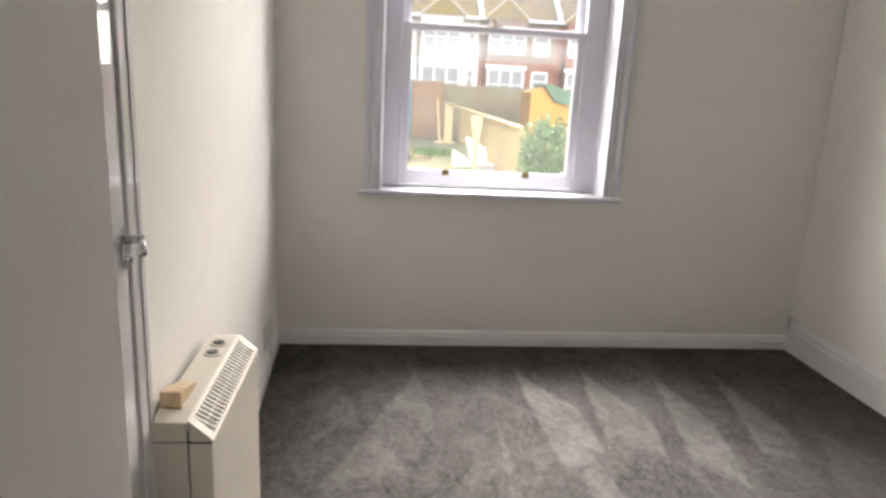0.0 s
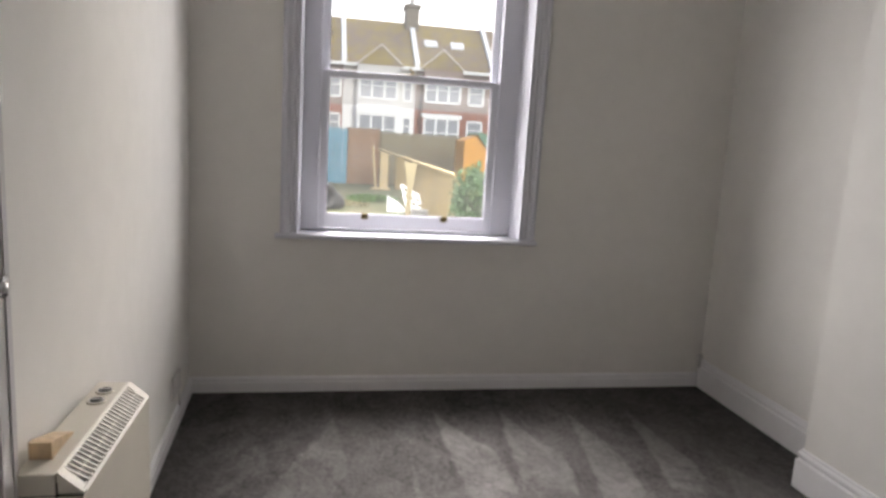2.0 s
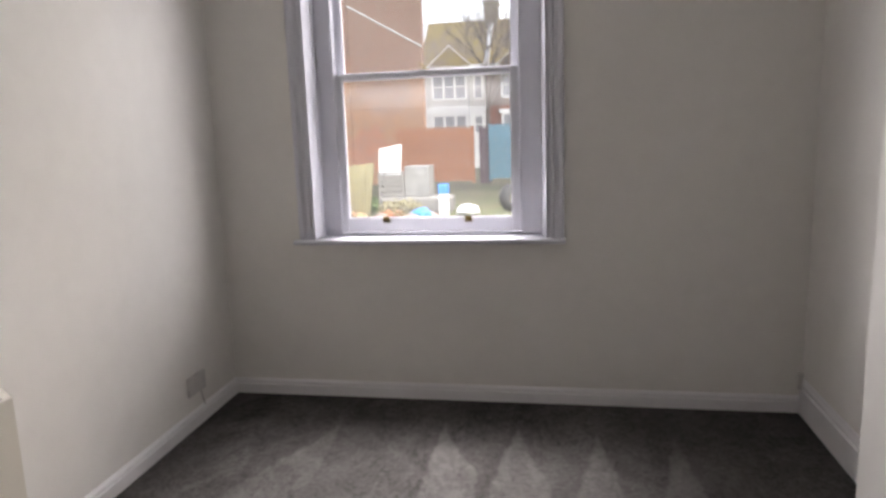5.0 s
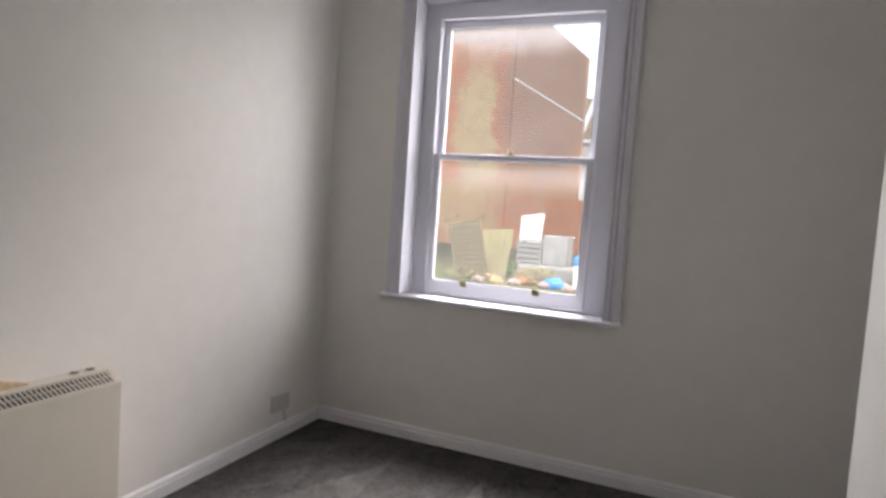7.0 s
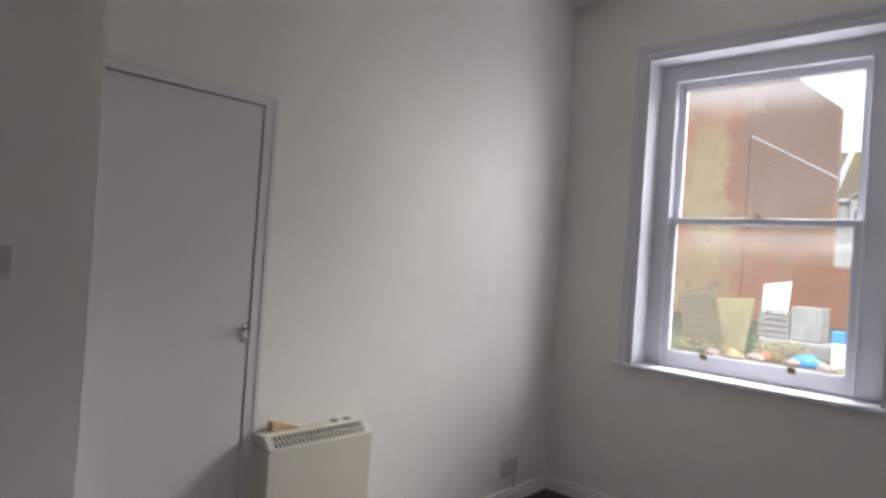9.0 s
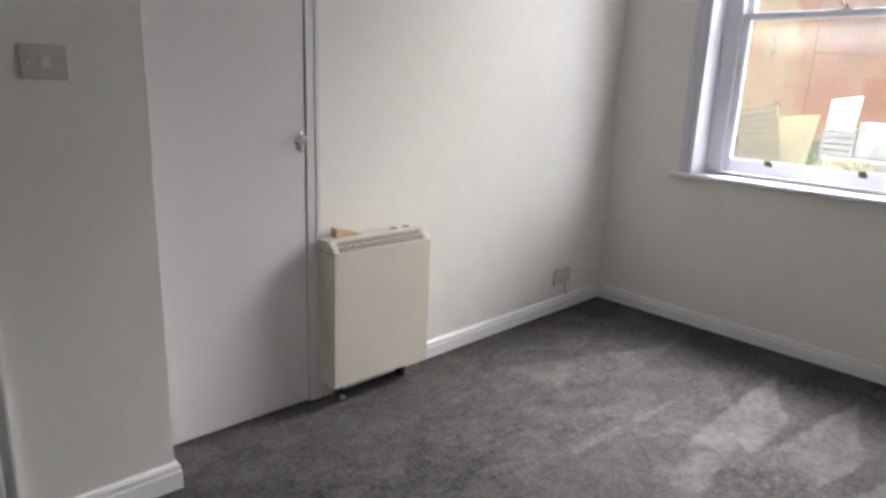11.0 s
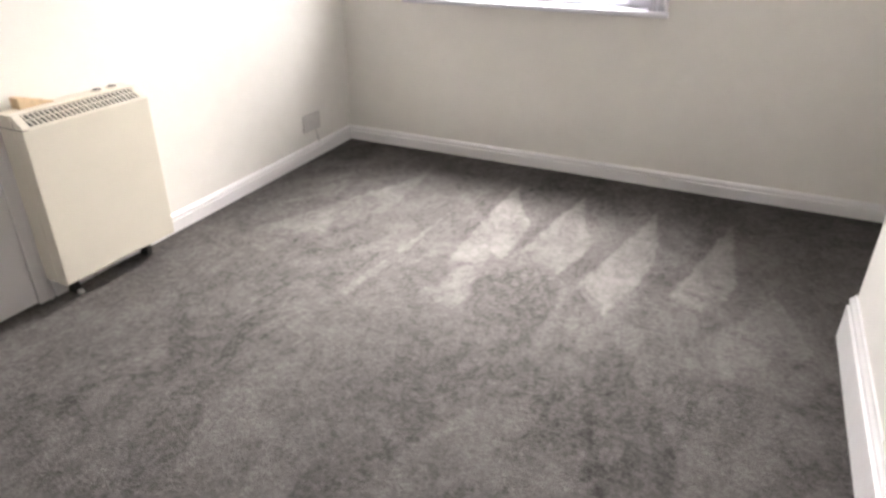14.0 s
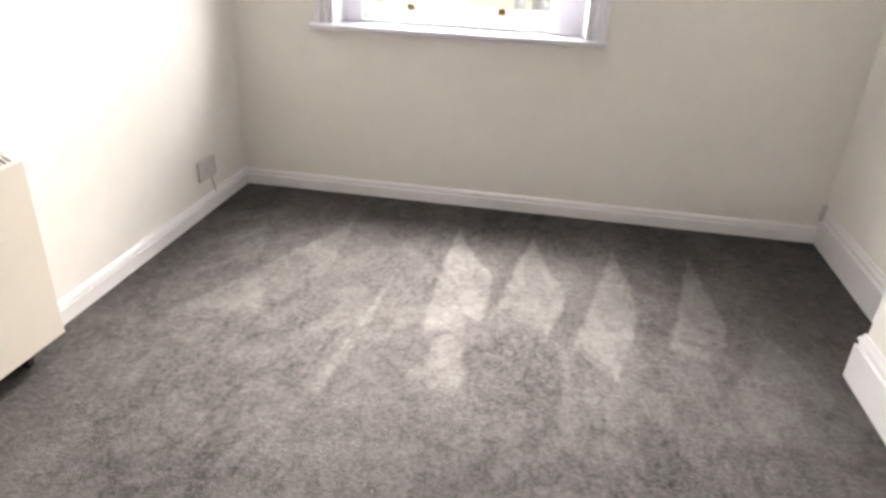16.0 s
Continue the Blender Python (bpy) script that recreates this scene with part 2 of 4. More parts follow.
def prism(bm, poly, lo, hi, place):
    """A flat outline drawn out from lo to hi; place turns (u, v, w) into a point."""
    a = [bm.verts.new(place(u, v, lo)) for u, v in poly]
    b = [bm.verts.new(place(u, v, hi)) for u, v in poly]
    k = len(poly)
    bm.faces.new(a[::-1])
    bm.faces.new(b)
    for i in range(k):
        bm.faces.new((a[i], a[(i + 1) % k], b[(i + 1) % k], b[i]))


def flat(u, v, w):
    return (u, v, w)


def facing(u, v, w):
    return (u, w, v)


def sideways(u, v, w):
    return (w, u, v)


def sweep(bm, path, profile, place):
    """A moulding: the profile (offset to the left of the path, height) along an open path, mitred."""
    rings = []
    for i, p in enumerate(path):
        p = Vector(p)
        d0 = (p - Vector(path[i - 1])).normalized() if i else None
        d1 = (Vector(path[i + 1]) - p).normalized() if i < len(path) - 1 else None
        d0, d1 = d0 or d1, d1 or d0
        n0, n1 = Vector((-d0.y, d0.x)), Vector((-d1.y, d1.x))
        n = (n0 + n1).normalized()
        n /= max(0.2, n.dot(n0))
        rings.append([bm.verts.new(place(*(p + n * o), h)) for o, h in profile])
    k = len(profile)
    for a, b in zip(rings, rings[1:]):
        for i in range(k):
            bm.faces.new((a[i], a[(i + 1) % k], b[(i + 1) % k], b[i]))
    bm.faces.new(rings[0][::-1])
    bm.faces.new(rings[-1])


def cyl(bm, a, b, r, r2=None, seg=16):
    a, b = Vector(a), Vector(b)
    q = (b - a).to_track_quat("Z", "Y").to_matrix()
    rings = []
    for c, rad in ((a, r), (b, r if r2 is None else r2)):
        rings.append([bm.verts.new(c + q @ Vector((math.cos(t * math.tau / seg) * rad, math.sin(t * math.tau / seg) * rad, 0))) for t in range(seg)])
    bm.faces.new(rings[0][::-1])
    bm.faces.new(rings[1])
    for i in range(seg):
        bm.faces.new((rings[0][i], rings[0][(i + 1) % seg], rings[1][(i + 1) % seg], rings[1][i]))


def mesh_ob(name, bm, material, bevel=0.0, smooth=False):
    bmesh.ops.recalc_face_normals(bm, faces=bm.faces)
    me = bpy.data.meshes.new(name)
    bm.to_mesh(me)
    bm.free()
    me.materials.append(material)
    ob = new(name, me)
    if smooth:
        for f in me.polygons:
            f.use_smooth = True
    if bevel:
        md = ob.modifiers.new("bevel", "BEVEL")
        md.width, md.segments, md.limit_method, md.angle_limit = bevel, 2, "ANGLE", radians(40)
    return ob


def structure(name, bm, material, label="", bevel=0.0):
    return tagged(mesh_ob(name, bm, material, bevel), label=label, kind="structure")


def part(name, bm, material, parent, label="", bevel=0.0, smooth=False):
    ob = mesh_ob(name, bm, material, bevel, smooth)
    ob.parent = parent
    ob.matrix_parent_inverse = Matrix.Translation(parent.matrix_basis.translation).inverted()
    return tagged(ob, label=label)


def thing(name, at, label, category, group=""):
    ob = new(name)
    ob.location = at
    ob.empty_display_size = 0.1
    return tagged(ob, label, category, group)


# ---- the room ----
H = 3.25
WY = 4.02
XB = 2.88
bm = bmesh.new()
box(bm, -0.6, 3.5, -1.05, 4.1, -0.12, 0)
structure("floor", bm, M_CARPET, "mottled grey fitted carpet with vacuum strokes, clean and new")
bm = bmesh.new()
box(bm, -1.7, 3.5, -1.2, 4.35, H, H + 0.12)
structure("ceiling", bm, M_CEIL, "plain white painted ceiling, smooth")

OX0, OX1, OZ0, OZ1 = 0.558, 1.845, 0.93, 2.80
bm = bmesh.new()
for x0, x1, z0, z1 in ((-0.3, OX0, -0.1, H), (OX1, 3.4, -0.1, H), (OX0, OX1, -0.1, OZ0 - 0.03), (OX0, OX1, OZ1, H)):
    box(bm, x0, x1, WY, WY + 0.3, z0, z1)
structure("wall_north", bm, M_WALL, "plain off-white painted wall round the sash window")
bm = bmesh.new()
prism(bm, [(-0.018, WY), (-0.13, WY), (-0.13, 1.72), (0.06, 1.72)], -0.1, H, flat)
box(bm, -0.13, 0.0602, 0.971, 1.72, 2.112, H)
structure("wall_west", bm, M_WALL, "off-white painted wall, slightly out of square, beside the cupboard")
bm = bmesh.new()
box(bm, -0.02, 0.32, 0.47, 0.971, -0.1, H)
box(bm, 0.18, 0.32, -0.35, 0.47, 2.08, H)
box(bm, 0.18, 0.32, -0.9, -0.35, -0.1, H)
structure("wall_west_pier", bm, M_WALL, "off-white painted pier between the cupboard and the doorway")
bm = bmesh.new()
box(bm, -0.7, -0.6, 0.9, 1.8, -0.1, H)
box(bm, -0.6, -0.13, 1.73, 1.83, -0.1, H)
box(bm, -0.6, -0.02, 0.9, 0.96, -0.1, H)
structure("wall_cupboard", bm, M_WALL)
bm = bmesh.new()
prism(bm, [(3.152, WY), (3.4, WY), (3.4, 2.757), (3.125, 2.757)], -0.1, H, flat)
structure("wall_east", bm, M_WALL, "off-white painted alcove wall beside the chimney breast")
bm = bmesh.new()
box(bm, XB, 3.4, -0.9, 2.757, -0.1, H)
structure("chimney_breast", bm, M_WALL, "plain off-white painted chimney breast with a crisp outer corner", bevel=0.003)
bm = bmesh.new()
box(bm, -1.7, 3.4, -1.05, -0.9, -0.1, H)
structure("wall_south", bm, M_WALL)
bm = bmesh.new()
box(bm, -1.75, -1.6, -0.9, 0.9, -0.1, H)
box(bm, -1.6, -0.02, 0.75, 0.9, -0.1, H)
structure("wall_hall", bm, M_WALL)
bm = bmesh.new()
box(bm, -1.7, 0.225, -0.9, 0.75, -0.1, 0.004)
structure("floor_hall", bm, M_BROWN, "dark brown wooden hall floor beyond the doorway")

# skirting
LOW = [(0, 0), (0.018, 0), (0.018, 0.058), (0.011, 0.0605), (0.011, 0.065), (0.0155, 0.068), (0.014, 0.079), (0.008, 0.087), (0, 0.09)]
TALL = [(0, 0), (0.02, 0), (0.02, 0.135), (0.012, 0.14), (0.012, 0.15), (0.018, 0.156), (0.017, 0.166), (0.009, 0.176), (0.007, 0.186), (0, 0.188)]
bm = bmesh.new()
sweep(bm, [(3.148, WY), (-0.018, WY), (0.0594, 1.73)], LOW, flat)
structure("baseboard_low", bm, M_TRIM, "low white skirting board with a rounded top, slightly uneven paint")
bm = bmesh.new()
sweep(bm, [(XB, -0.9), (XB, 2.757), (3.125, 2.757), (3.152, WY - 0.019)], TALL, flat)
structure("baseboard_tall", bm, M_TRIM, "tall white moulded skirting board round the chimney breast")
bm = bmesh.new()
sweep(bm, [(0.075, 0.971), (0.32, 0.971), (0.32, 0.522)], [(o, z * 1.11) for o, z in LOW], flat)
structure("baseboard_pier", bm, M_TRIM, "white skirting board wrapping round the pier")

# doorway lining
door_arch = thing("door_frame", (0.3, 0.45, 0), "white painted door lining and moulded architrave, doorway open", "door frame")
bm = bmesh.new()
ARCH = [(0, 0), (0, 0.012), (0.012, 0.018), (0.03, 0.018), (0.036, 0.012), (0.05, 0.014), (0.06, 0.022), (0.07, 0.022), (0.07, 0)]
sweep(bm, [(0.45, 0), (0.45, 2.10), (-0.33, 2.10), (-0.33, 0)][::-1], [(o, d) for o, d in ARCH], lambda u, v, w: (0.32 + w, u, v))
part("architrave", bm, M_TRIM, door_arch)
bm = bmesh.new()
box(bm, 0.16, 0.328, 0.435, 0.4695, 0, 2.08)
box(bm, 0.16, 0.328, -0.3495, -0.315, 0, 2.08)
box(bm, 0.16, 0.328, -0.315, 0.435, 2.045, 2.0795)
part("lining", bm, M_TRIM, door_arch)
bm = bmesh.new()
box(bm, 0.225, 0.262, -0.315, 0.435, 0.0, 0.012)
thr = tagged(mesh_ob("threshold_strip", bm, mat("brass_strip", (0.6, 0.4, 0.15), 0.35, 1.0, grain=0.2), 0.003), "narrow brass threshold strip between carpet and hall floor", "threshold")


# ---- cupboard door ----
def handle_rose():
    b = bmesh.new()
    prism(b, [(1.622, 1.126), (1.628, 1.112), (1.636, 1.107), (1.644, 1.112), (1.65, 1.126), (1.646, 1.168), (1.642, 1.186), (1.636, 1.192), (1.63, 1.186), (1.626, 1.168)], 0.0702, 0.076, lambda u, v, w: (w, u, v))
    return b


def cupboard():
    d = thing("cupboard_door", (0.05, 1.3, 0), "flush white gloss cupboard door, closed, with chrome handle", "door")
    bm = bmesh.new()
    box(bm, 0.035, 0.070, 0.975, 1.656, 0.008, 2.068)
    slab = part("door_slab", bm, M_DOOR, d, bevel=0.002)
    bm = bmesh.new()
    box(bm, 0.03, 0.076, 1.660, 1.7195, 0, 2.112)
    box(bm, 0.03, 0.076, 0.974, 1.66, 2.073, 2.112)
    part("door_lining", bm, M_DOOR, d, bevel=0.003)
    bm = bmesh.new()
    box(bm, 0.0763, 0.0795, 1.7, 1.7195, 0, 2.11)
    part("edge_bead", bm, M_DOOR, d, bevel=0.001)
    h = part("handle_plate", handle_rose(), M_CHROME, d, "small chrome latch plate", bevel=0.002)
    bm = bmesh.new()
    cyl(bm, (0.074, 1.636, 1.168), (0.108, 1.636, 1.168), 0.010, 0.007)
    cyl(bm, (0.105, 1.641, 1.171), (0.122, 1.588, 1.154), 0.006, 0.009)
    part("lever", bm, M_CHROME, h, "chrome lever", smooth=True)
    bm = bmesh.new()
    cyl(bm, (0.0755, 1.636, 1.129), (0.086, 1.636, 1.129), 0.009, 0.007)
    part("turn_knob", bm, M_CHROME, h, smooth=True)


cupboard()


# ---- storage heater ----
def heater():
    y0, y1, zb = 1.707, 2.238, 0.09
    h = thing("storage_heater", (0.14, 1.96, 0), "cream enamelled storage heater with slotted top grille, standing against the wall", "heater")
    bm = bmesh.new()
    prism(bm, [(0.072, zb), (0.150, zb), (0.150, 0.742), (0.072, 0.744)], y0 + 0.002, y1 - 0.002, lambda u, v, w: (u, w, v))
    body = part("body", bm, M_HEATER, h, bevel=0.003)
    bm = bmesh.new()
    prism(bm, [(0.153, zb - 0.002), (0.196, zb - 0.002), (0.205, zb + 0.004), (0.205, 0.696), (0.153, 0.696)], y0, y1, lambda u, v, w: (u, w, v))
    part("front_panel", bm, M_HEATER, h, bevel=0.003)
    bm = bmesh.new()
    prism(bm, [(0.1503, zb + 0.01), (0.1527, zb + 0.01), (0.1527, 0.72), (0.1503, 0.72)], y0 + 0.004, y1 - 0.004, lambda u, v, w: (u, w, v))
    part("seam", bm, M_DARK, h)
    for a0, a1, name in ((0.0725, 0.1498, "cap_joint"), (0.1532, 0.2046, "panel_joint")):
        bm = bmesh.new()
        box(bm, a0, a1, y0 - 0.0006 + (0.002 if a0 < 0.1 else 0), y0 + 0.02, 0.6935, 0.6958)
        part(name, bm, M_DARK, h)
    # chamfer with grille
    a, b = Vector((0.1535, 0.7445)), Vector((0.205, 0.6985))
    n = Vector((b.y - a.y, -(b.x - a.x))).normalized() * -1
    e = (b - a)

    def on(u, y, lift):
        p = a + e * u + n * lift
        return (p.x, y, p.y)

    bm = bmesh.new()
    prism(bm, [(0.1535, 0.698), (0.203, 0.698), (0.1535, 0.7415)], y0 + 0.003, y0 + 0.03, lambda u, v, w: (u, w, v))
    part("grille_end", bm, M_HEATER, h, bevel=0.0015)
    bm = bmesh.new()
    prism(bm, [(0.1535, 0.698), (0.203, 0.698), (0.1535, 0.7415)], y1 - 0.03, y1 - 0.003, lambda u, v, w: (u, w, v))
    part("grille_end", bm, M_HEATER, h, bevel=0.0015)
    # near-black sheet: shade inside the slots put into its colour
    bm = bmesh.new()
    q = [bm.verts.new(on(u, y, -0.012)) for u, y in ((0.02, y0 + 0.03), (0.98, y0 + 0.03), (0.98, y1 - 0.03), (0.02, y1 - 0.03))]
    bm.faces.new(q)
    part("grille_backing", bm, M_DARK, h)
    bm = bmesh.new()

    def bar(u0, ya, u1, yb, w):
        along = Vector((u1 - u0, yb - ya))
        lo = [on(u0, ya - w, -0.003), on(u1, yb - w, -0.003), on(u1, yb + w, -0.003), on(u0, ya + w, -0.003)]
        hi = [on(u0, ya - w, 0.001), on(u1, yb - w, 0.001), on(u1, yb + w, 0.001), on(u0, ya + w, 0.001)]
        lo, hi = [bm.verts.new(p) for p in lo], [bm.verts.new(p) for p in hi]
        bm.faces.new(hi)
        for i in range(4):
            bm.faces.new((lo[i], lo[(i + 1) % 4], hi[(i + 1) % 4], hi[i]))

    def rail(u0, u1):
        lo = [bm.verts.new(on(u, y, -0.003)) for u, y in ((u0, y0 + 0.003), (u1, y0 + 0.003), (u1, y1 - 0.003), (u0, y1 - 0.003))]
        hi = [bm.verts.new(on(u, y, 0.0014)) for u, y in ((u0, y0 + 0.003), (u1, y0 + 0.003), (u1, y1 - 0.003), (u0, y1 - 0.003))]
        bm.faces.new(hi)
        for i in range(4):
            bm.faces.new((lo[i], lo[(i + 1) % 4], hi[(i + 1) % 4], hi[i]))

    for u0, u1 in ((0.0, 0.09), (0.49, 0.52), (0.91, 1.0)):
        rail(u0, u1)
    for ya, yb in ((y0 + 0.003, y0 + 0.032), (y1 - 0.032, y1 - 0.003)):
        bar(0.1, (ya + yb) / 2, 0.9, (ya + yb) / 2, (yb - ya) / 2)
    k = 25
    for i in range(k):
        y = y0 + 0.035 + (y1 - y0 - 0.08) * i / (k - 1)
        bar(0.1, y, 0.9, y + 0.016, 0.003)
    part("grille", bm, M_HEATER, h, "slotted cream grille")
    for y in (2.09, 2.16):
        bm = bmesh.new()
        cyl(bm, (0.112, y, 0.7435), (0.112, y, 0.7475), 0.024, 0.022, 24)
        d = part("dial", bm, M_HEATER, h, "round control dial", smooth=False)
        bm = bmesh.new()
        cyl(bm, (0.112, y, 0.7475), (0.112, y, 0.7495), 0.019, 0.019, 24)
        part("dial_ring", bm, M_CHROME, d, "thin pale dial ring")
        bm = bmesh.new()
        cyl(bm, (0.112, y, 0.7475), (0.112, y, 0.7505), 0.0165, 0.015, 24)
        part("dial_cap", bm, M_DARK, d, "dark dial cap")
        bm = bmesh.new()
        box(bm, 0.1, 0.124, y - 0.002, y + 0.002, 0.7506, 0.7522)
        part("dial_mark", bm, M_PLASTIC, d)
    for y in (1.79, 2.15):
        # feet coloured near black to merge with the shade under the heater
        bm = bmesh.new()
        box(bm, 0.08, 0.13, y - 0.012, y + 0.012, 0.0, 0.09)
        f = part("foot", bm, M_DARK, h, "foot coloured near black, like the shade beneath the heater", bevel=0.003)
        if y > 2:
            continue
        bm = bmesh.new()
        cyl(bm, (0.138, y, 0.0), (0.138, y, 0.014), 0.013, 0.011)
        part("foot_pad", bm, M_PLASTIC, f, "round white foot pad", bevel=0.001)
    bm = bmesh.new()
    box(bm, 0.062, 0.0718, y0 + 0.02, y1 - 0.02, 0.12, 0.72)
    part("back_plate", bm, M_DARK, h)


heater()
bm = bmesh.new()
prism(bm, [(1.772, 0.7445), (1.772, 0.784), (1.79, 0.784), (1.9, 0.75), (1.9, 0.7445)], 0.076, 0.122, sideways)
tagged(mesh_ob("door_wedge", bm, M_WOOD, 0.0015), "small pale pine door wedge lying on top of the heater", "door wedge")


# ---- electrical plates ----
def switch():
    s = thing("light_switch", (0.3, 0.71, 1.42), "white plastic light switch on the pier beside the doorway", "light switch")
    bm = bmesh.new()
    box(bm, 0.319, 0.329, 0.652, 0.765, 1.372, 1.463)
    part("plate", bm, M_PLASTIC, s, bevel=0.003)
    bm = bmesh.new()
    box(bm, 0.329, 0.336, 0.697, 0.72, 1.403, 1.43)
    part("rocker", bm, mat("rocker_white", (0.78, 0.77, 0.76), 0.3), s, bevel=0.002)
    for y in (0.671, 0.746):
        bm = bmesh.new()
        cyl(bm, (0.329, y, 1.417), (0.3302, y, 1.417), 0.0035, seg=12)
        part("screw", bm, M_CHROME, s)


switch()


def wall_x(y):
    return -0.018 + (WY - y) * 0.078 / (WY - 1.72)


def spur():
    yc = 3.565
    x = wall_x(yc)
    s = thing("wall_outlet", (x, yc, 0.22), "white plastic outlet plate low on the wall with a short flex", "outlet")
    bm = bmesh.new()
    box(bm, x - 0.002, x + 0.014, yc - 0.083, yc + 0.083, 0.175, 0.278)
    part("plate", bm, M_PLASTIC, s, bevel=0.003)
    bm = bmesh.new()
    for a, b in (((x + 0.012, 3.595, 0.18), (x + 0.013, 3.605, 0.14)), ((x + 0.013, 3.605, 0.14), (x + 0.012, 3.625, 0.088))):
        cyl(bm, a, b, 0.0035, seg=8)
    part("flex", bm, M_PLASTIC, s, "thin white flex", smooth=True)
    bm = bmesh.new()
    box(bm, x + 0.014, x + 0.017, yc - 0.02, yc + 0.02, 0.205, 0.248)
    part("fuse_cover", bm, M_PLASTIC, s, bevel=0.001)
    for y in (yc - 0.062, yc + 0.062):
        bm = bmesh.new()
        cyl(bm, (x + 0.014, y, 0.226), (x + 0.0152, y, 0.226), 0.004, seg=12)
        part("screw", bm, M_CHROME, s)


spur()
bm = bmesh.new()
box(bm, XB - 0.013, XB + 0.002, 1.69, 1.95, 0.2, 0.375)
tagged(mesh_ob("cover_plate", bm, M_WALL, 0.004), "painted-over cover plate on the chimney breast above the skirting", "cover plate")


bm = bmesh.new()
cyl(bm, (3.128, 3.992, 0.135), (3.128, 3.992, 0.2), 0.011, seg=12)
cyl(bm, (3.128, 3.992, 0.2), (3.128, 3.992, 0.222), 0.016, seg=12)
tagged(mesh_ob("pipe_stub", bm, M_PLASTIC, 0.002, smooth=False), "short capped white pipe stub on the skirting in the alcove corner", "pipe stub")


# ---- window ----
def window():
    w = tagged(thing("window_1", (1.19, 4.13, 0.93), "tall white painted timber sash window, closed, with brass fittings", "window"), kind="structure")
    FY, IX0, IX1, BX0, BX1 = 4.15, 0.57, 1.822, 0.672, 1.698
    bm = bmesh.new()
    prism(bm, [(OX0 - 0.005, 3.998), (OX0, 3.998), (IX0, FY), (OX0 - 0.005, FY)], OZ0, OZ1, flat)
    prism(bm, [(OX1, 3.998), (OX1 + 0.005, 3.998), (OX1 + 0.005, FY), (IX1, FY)], OZ0, OZ1, flat)
    prism(bm, [(3.998, OZ1), (3.998, OZ1 + 0.005), (FY, OZ1 + 0.005), (FY, OZ1 - 0.012)], OX0 + 0.0005, OX1 - 0.0005, sideways)
    part("reveal_lining", bm, M_WINDOW, w)
    bm = bmesh.new()
    prof = [(0, 0), (0, 0.012), (0.010, 0.021), (0.018, 0.011), (0.029, 0.019), (0.038, 0.019), (0.044, 0.009), (0.056, 0.014), (0.068, 0.025), (0.085, 0.027), (0.095, 0.02), (0.095, 0)]
    sweep(bm, [(OX0, OZ0), (OX0, OZ1), (OX1, OZ1), (OX1, OZ0)], prof, lambda u, v, d: (u, WY - d, v))
    part("architrave", bm, M_WINDOW, w, "fluted white architrave")
    bm = bmesh.new()
    prism(bm, [(3.971, 0.903), (3.966, 0.909), (3.966, 0.923), (3.971, 0.93), (FY + 0.01, 0.93), (FY + 0.01, 0.9), (WY, 0.9), (WY, 0.902)], 0.436, 1.947, sideways)
    part("window_sill", bm, M_WINDOW, w, bevel=0.002)
    bm = bmesh.new()
    box(bm, IX0 - 0.01, BX0, FY, FY + 0.02, 0.932, 2.79)
    box(bm, BX1, IX1 + 0.01, FY, FY + 0.02, 0.932, 2.79)
    box(bm, BX0, BX1, FY, FY + 0.02, 2.685, 2.79)
    box(bm, BX0, BX1, FY, FY + 0.02, 0.932, 0.948)
    part("window_frame", bm, M_WINDOW, w, bevel=0.002)
    bm = bmesh.new()
    box(bm, OX0, BX0 - 0.004, FY + 0.02, 4.25, 0.9, 2.8)
    box(bm, BX1 + 0.004, OX1, FY + 0.02, 4.25, 0.9, 2.8)
    box(bm, BX0 - 0.004, BX1 + 0.004, FY + 0.021, 4.25, 2.69, 2.8)
    box(bm, BX0 - 0.004, BX1 + 0.004, FY + 0.021, 4.38, 0.88, 0.944)
    part("sash_box", bm, M_WINDOW, w)
    bm = bmesh.new()
    sweep(bm, [(BX0, 0.948), (BX0, 2.685), (BX1, 2.685), (BX1, 0.948)], [(0, 0), (0, 0.008), (0.004, 0.012), (0.010, 0.012), (0.014, 0.006), (0.014, 0)], lambda u, v, d: (u, FY - d, v))
    part("staff_bead", bm, M_WINDOW, w)
    ly, uy = FY + 0.004, FY + 0.05

    def sash(name, y, z0, z1, low, high, gx0, gx1, label):
        bm = bmesh.new()
        box(bm, BX0, gx0, y, y + 0.042, z0, z1)
        box(bm, gx1, BX1, y, y + 0.042, z0, z1)
        box(bm, gx0, gx1, y, y + 0.042, z0, z0 + low)
        box(bm, gx0, gx1, y, y + 0.042, z1 - high, z1)
        s = part(name, bm, M_WINDOW, w, label, bevel=0.003)
        bm = bmesh.new()
        for a, b, c, d in ((gx0, gx0 + 0.006, z0 + low, z1 - high), (gx1 - 0.006, gx1, z0 + low, z1 - high), (gx0 + 0.006, gx1 - 0.006, z0 + low, z0 + low + 0.006), (gx0 + 0.006, gx1 - 0.006, z1 - high - 0.006, z1 - high)):
            box(bm, a, b, y + 0.008, y + 0.018, c, d)
        part("glazing_bead", bm, M_WINDOW, s)
        bm = bmesh.new()
        box(bm, gx0 - 0.003, gx1 + 0.003, y + 0.019, y + 0.022, z0 + low - 0.003, z1 - high + 0.003)
        p = part("pane", bm, M_GLASS, s, "clear pane")
        p.visible_shadow = False

    sash("lower_sash", ly, 0.95, 1.844, 0.078, 0.034, 0.709, 1.660, "lower sash, closed")
    sash("upper_sash", uy, 1.812, 2.686, 0.033, 0.042, 0.707, 1.664, "upper sash, closed")
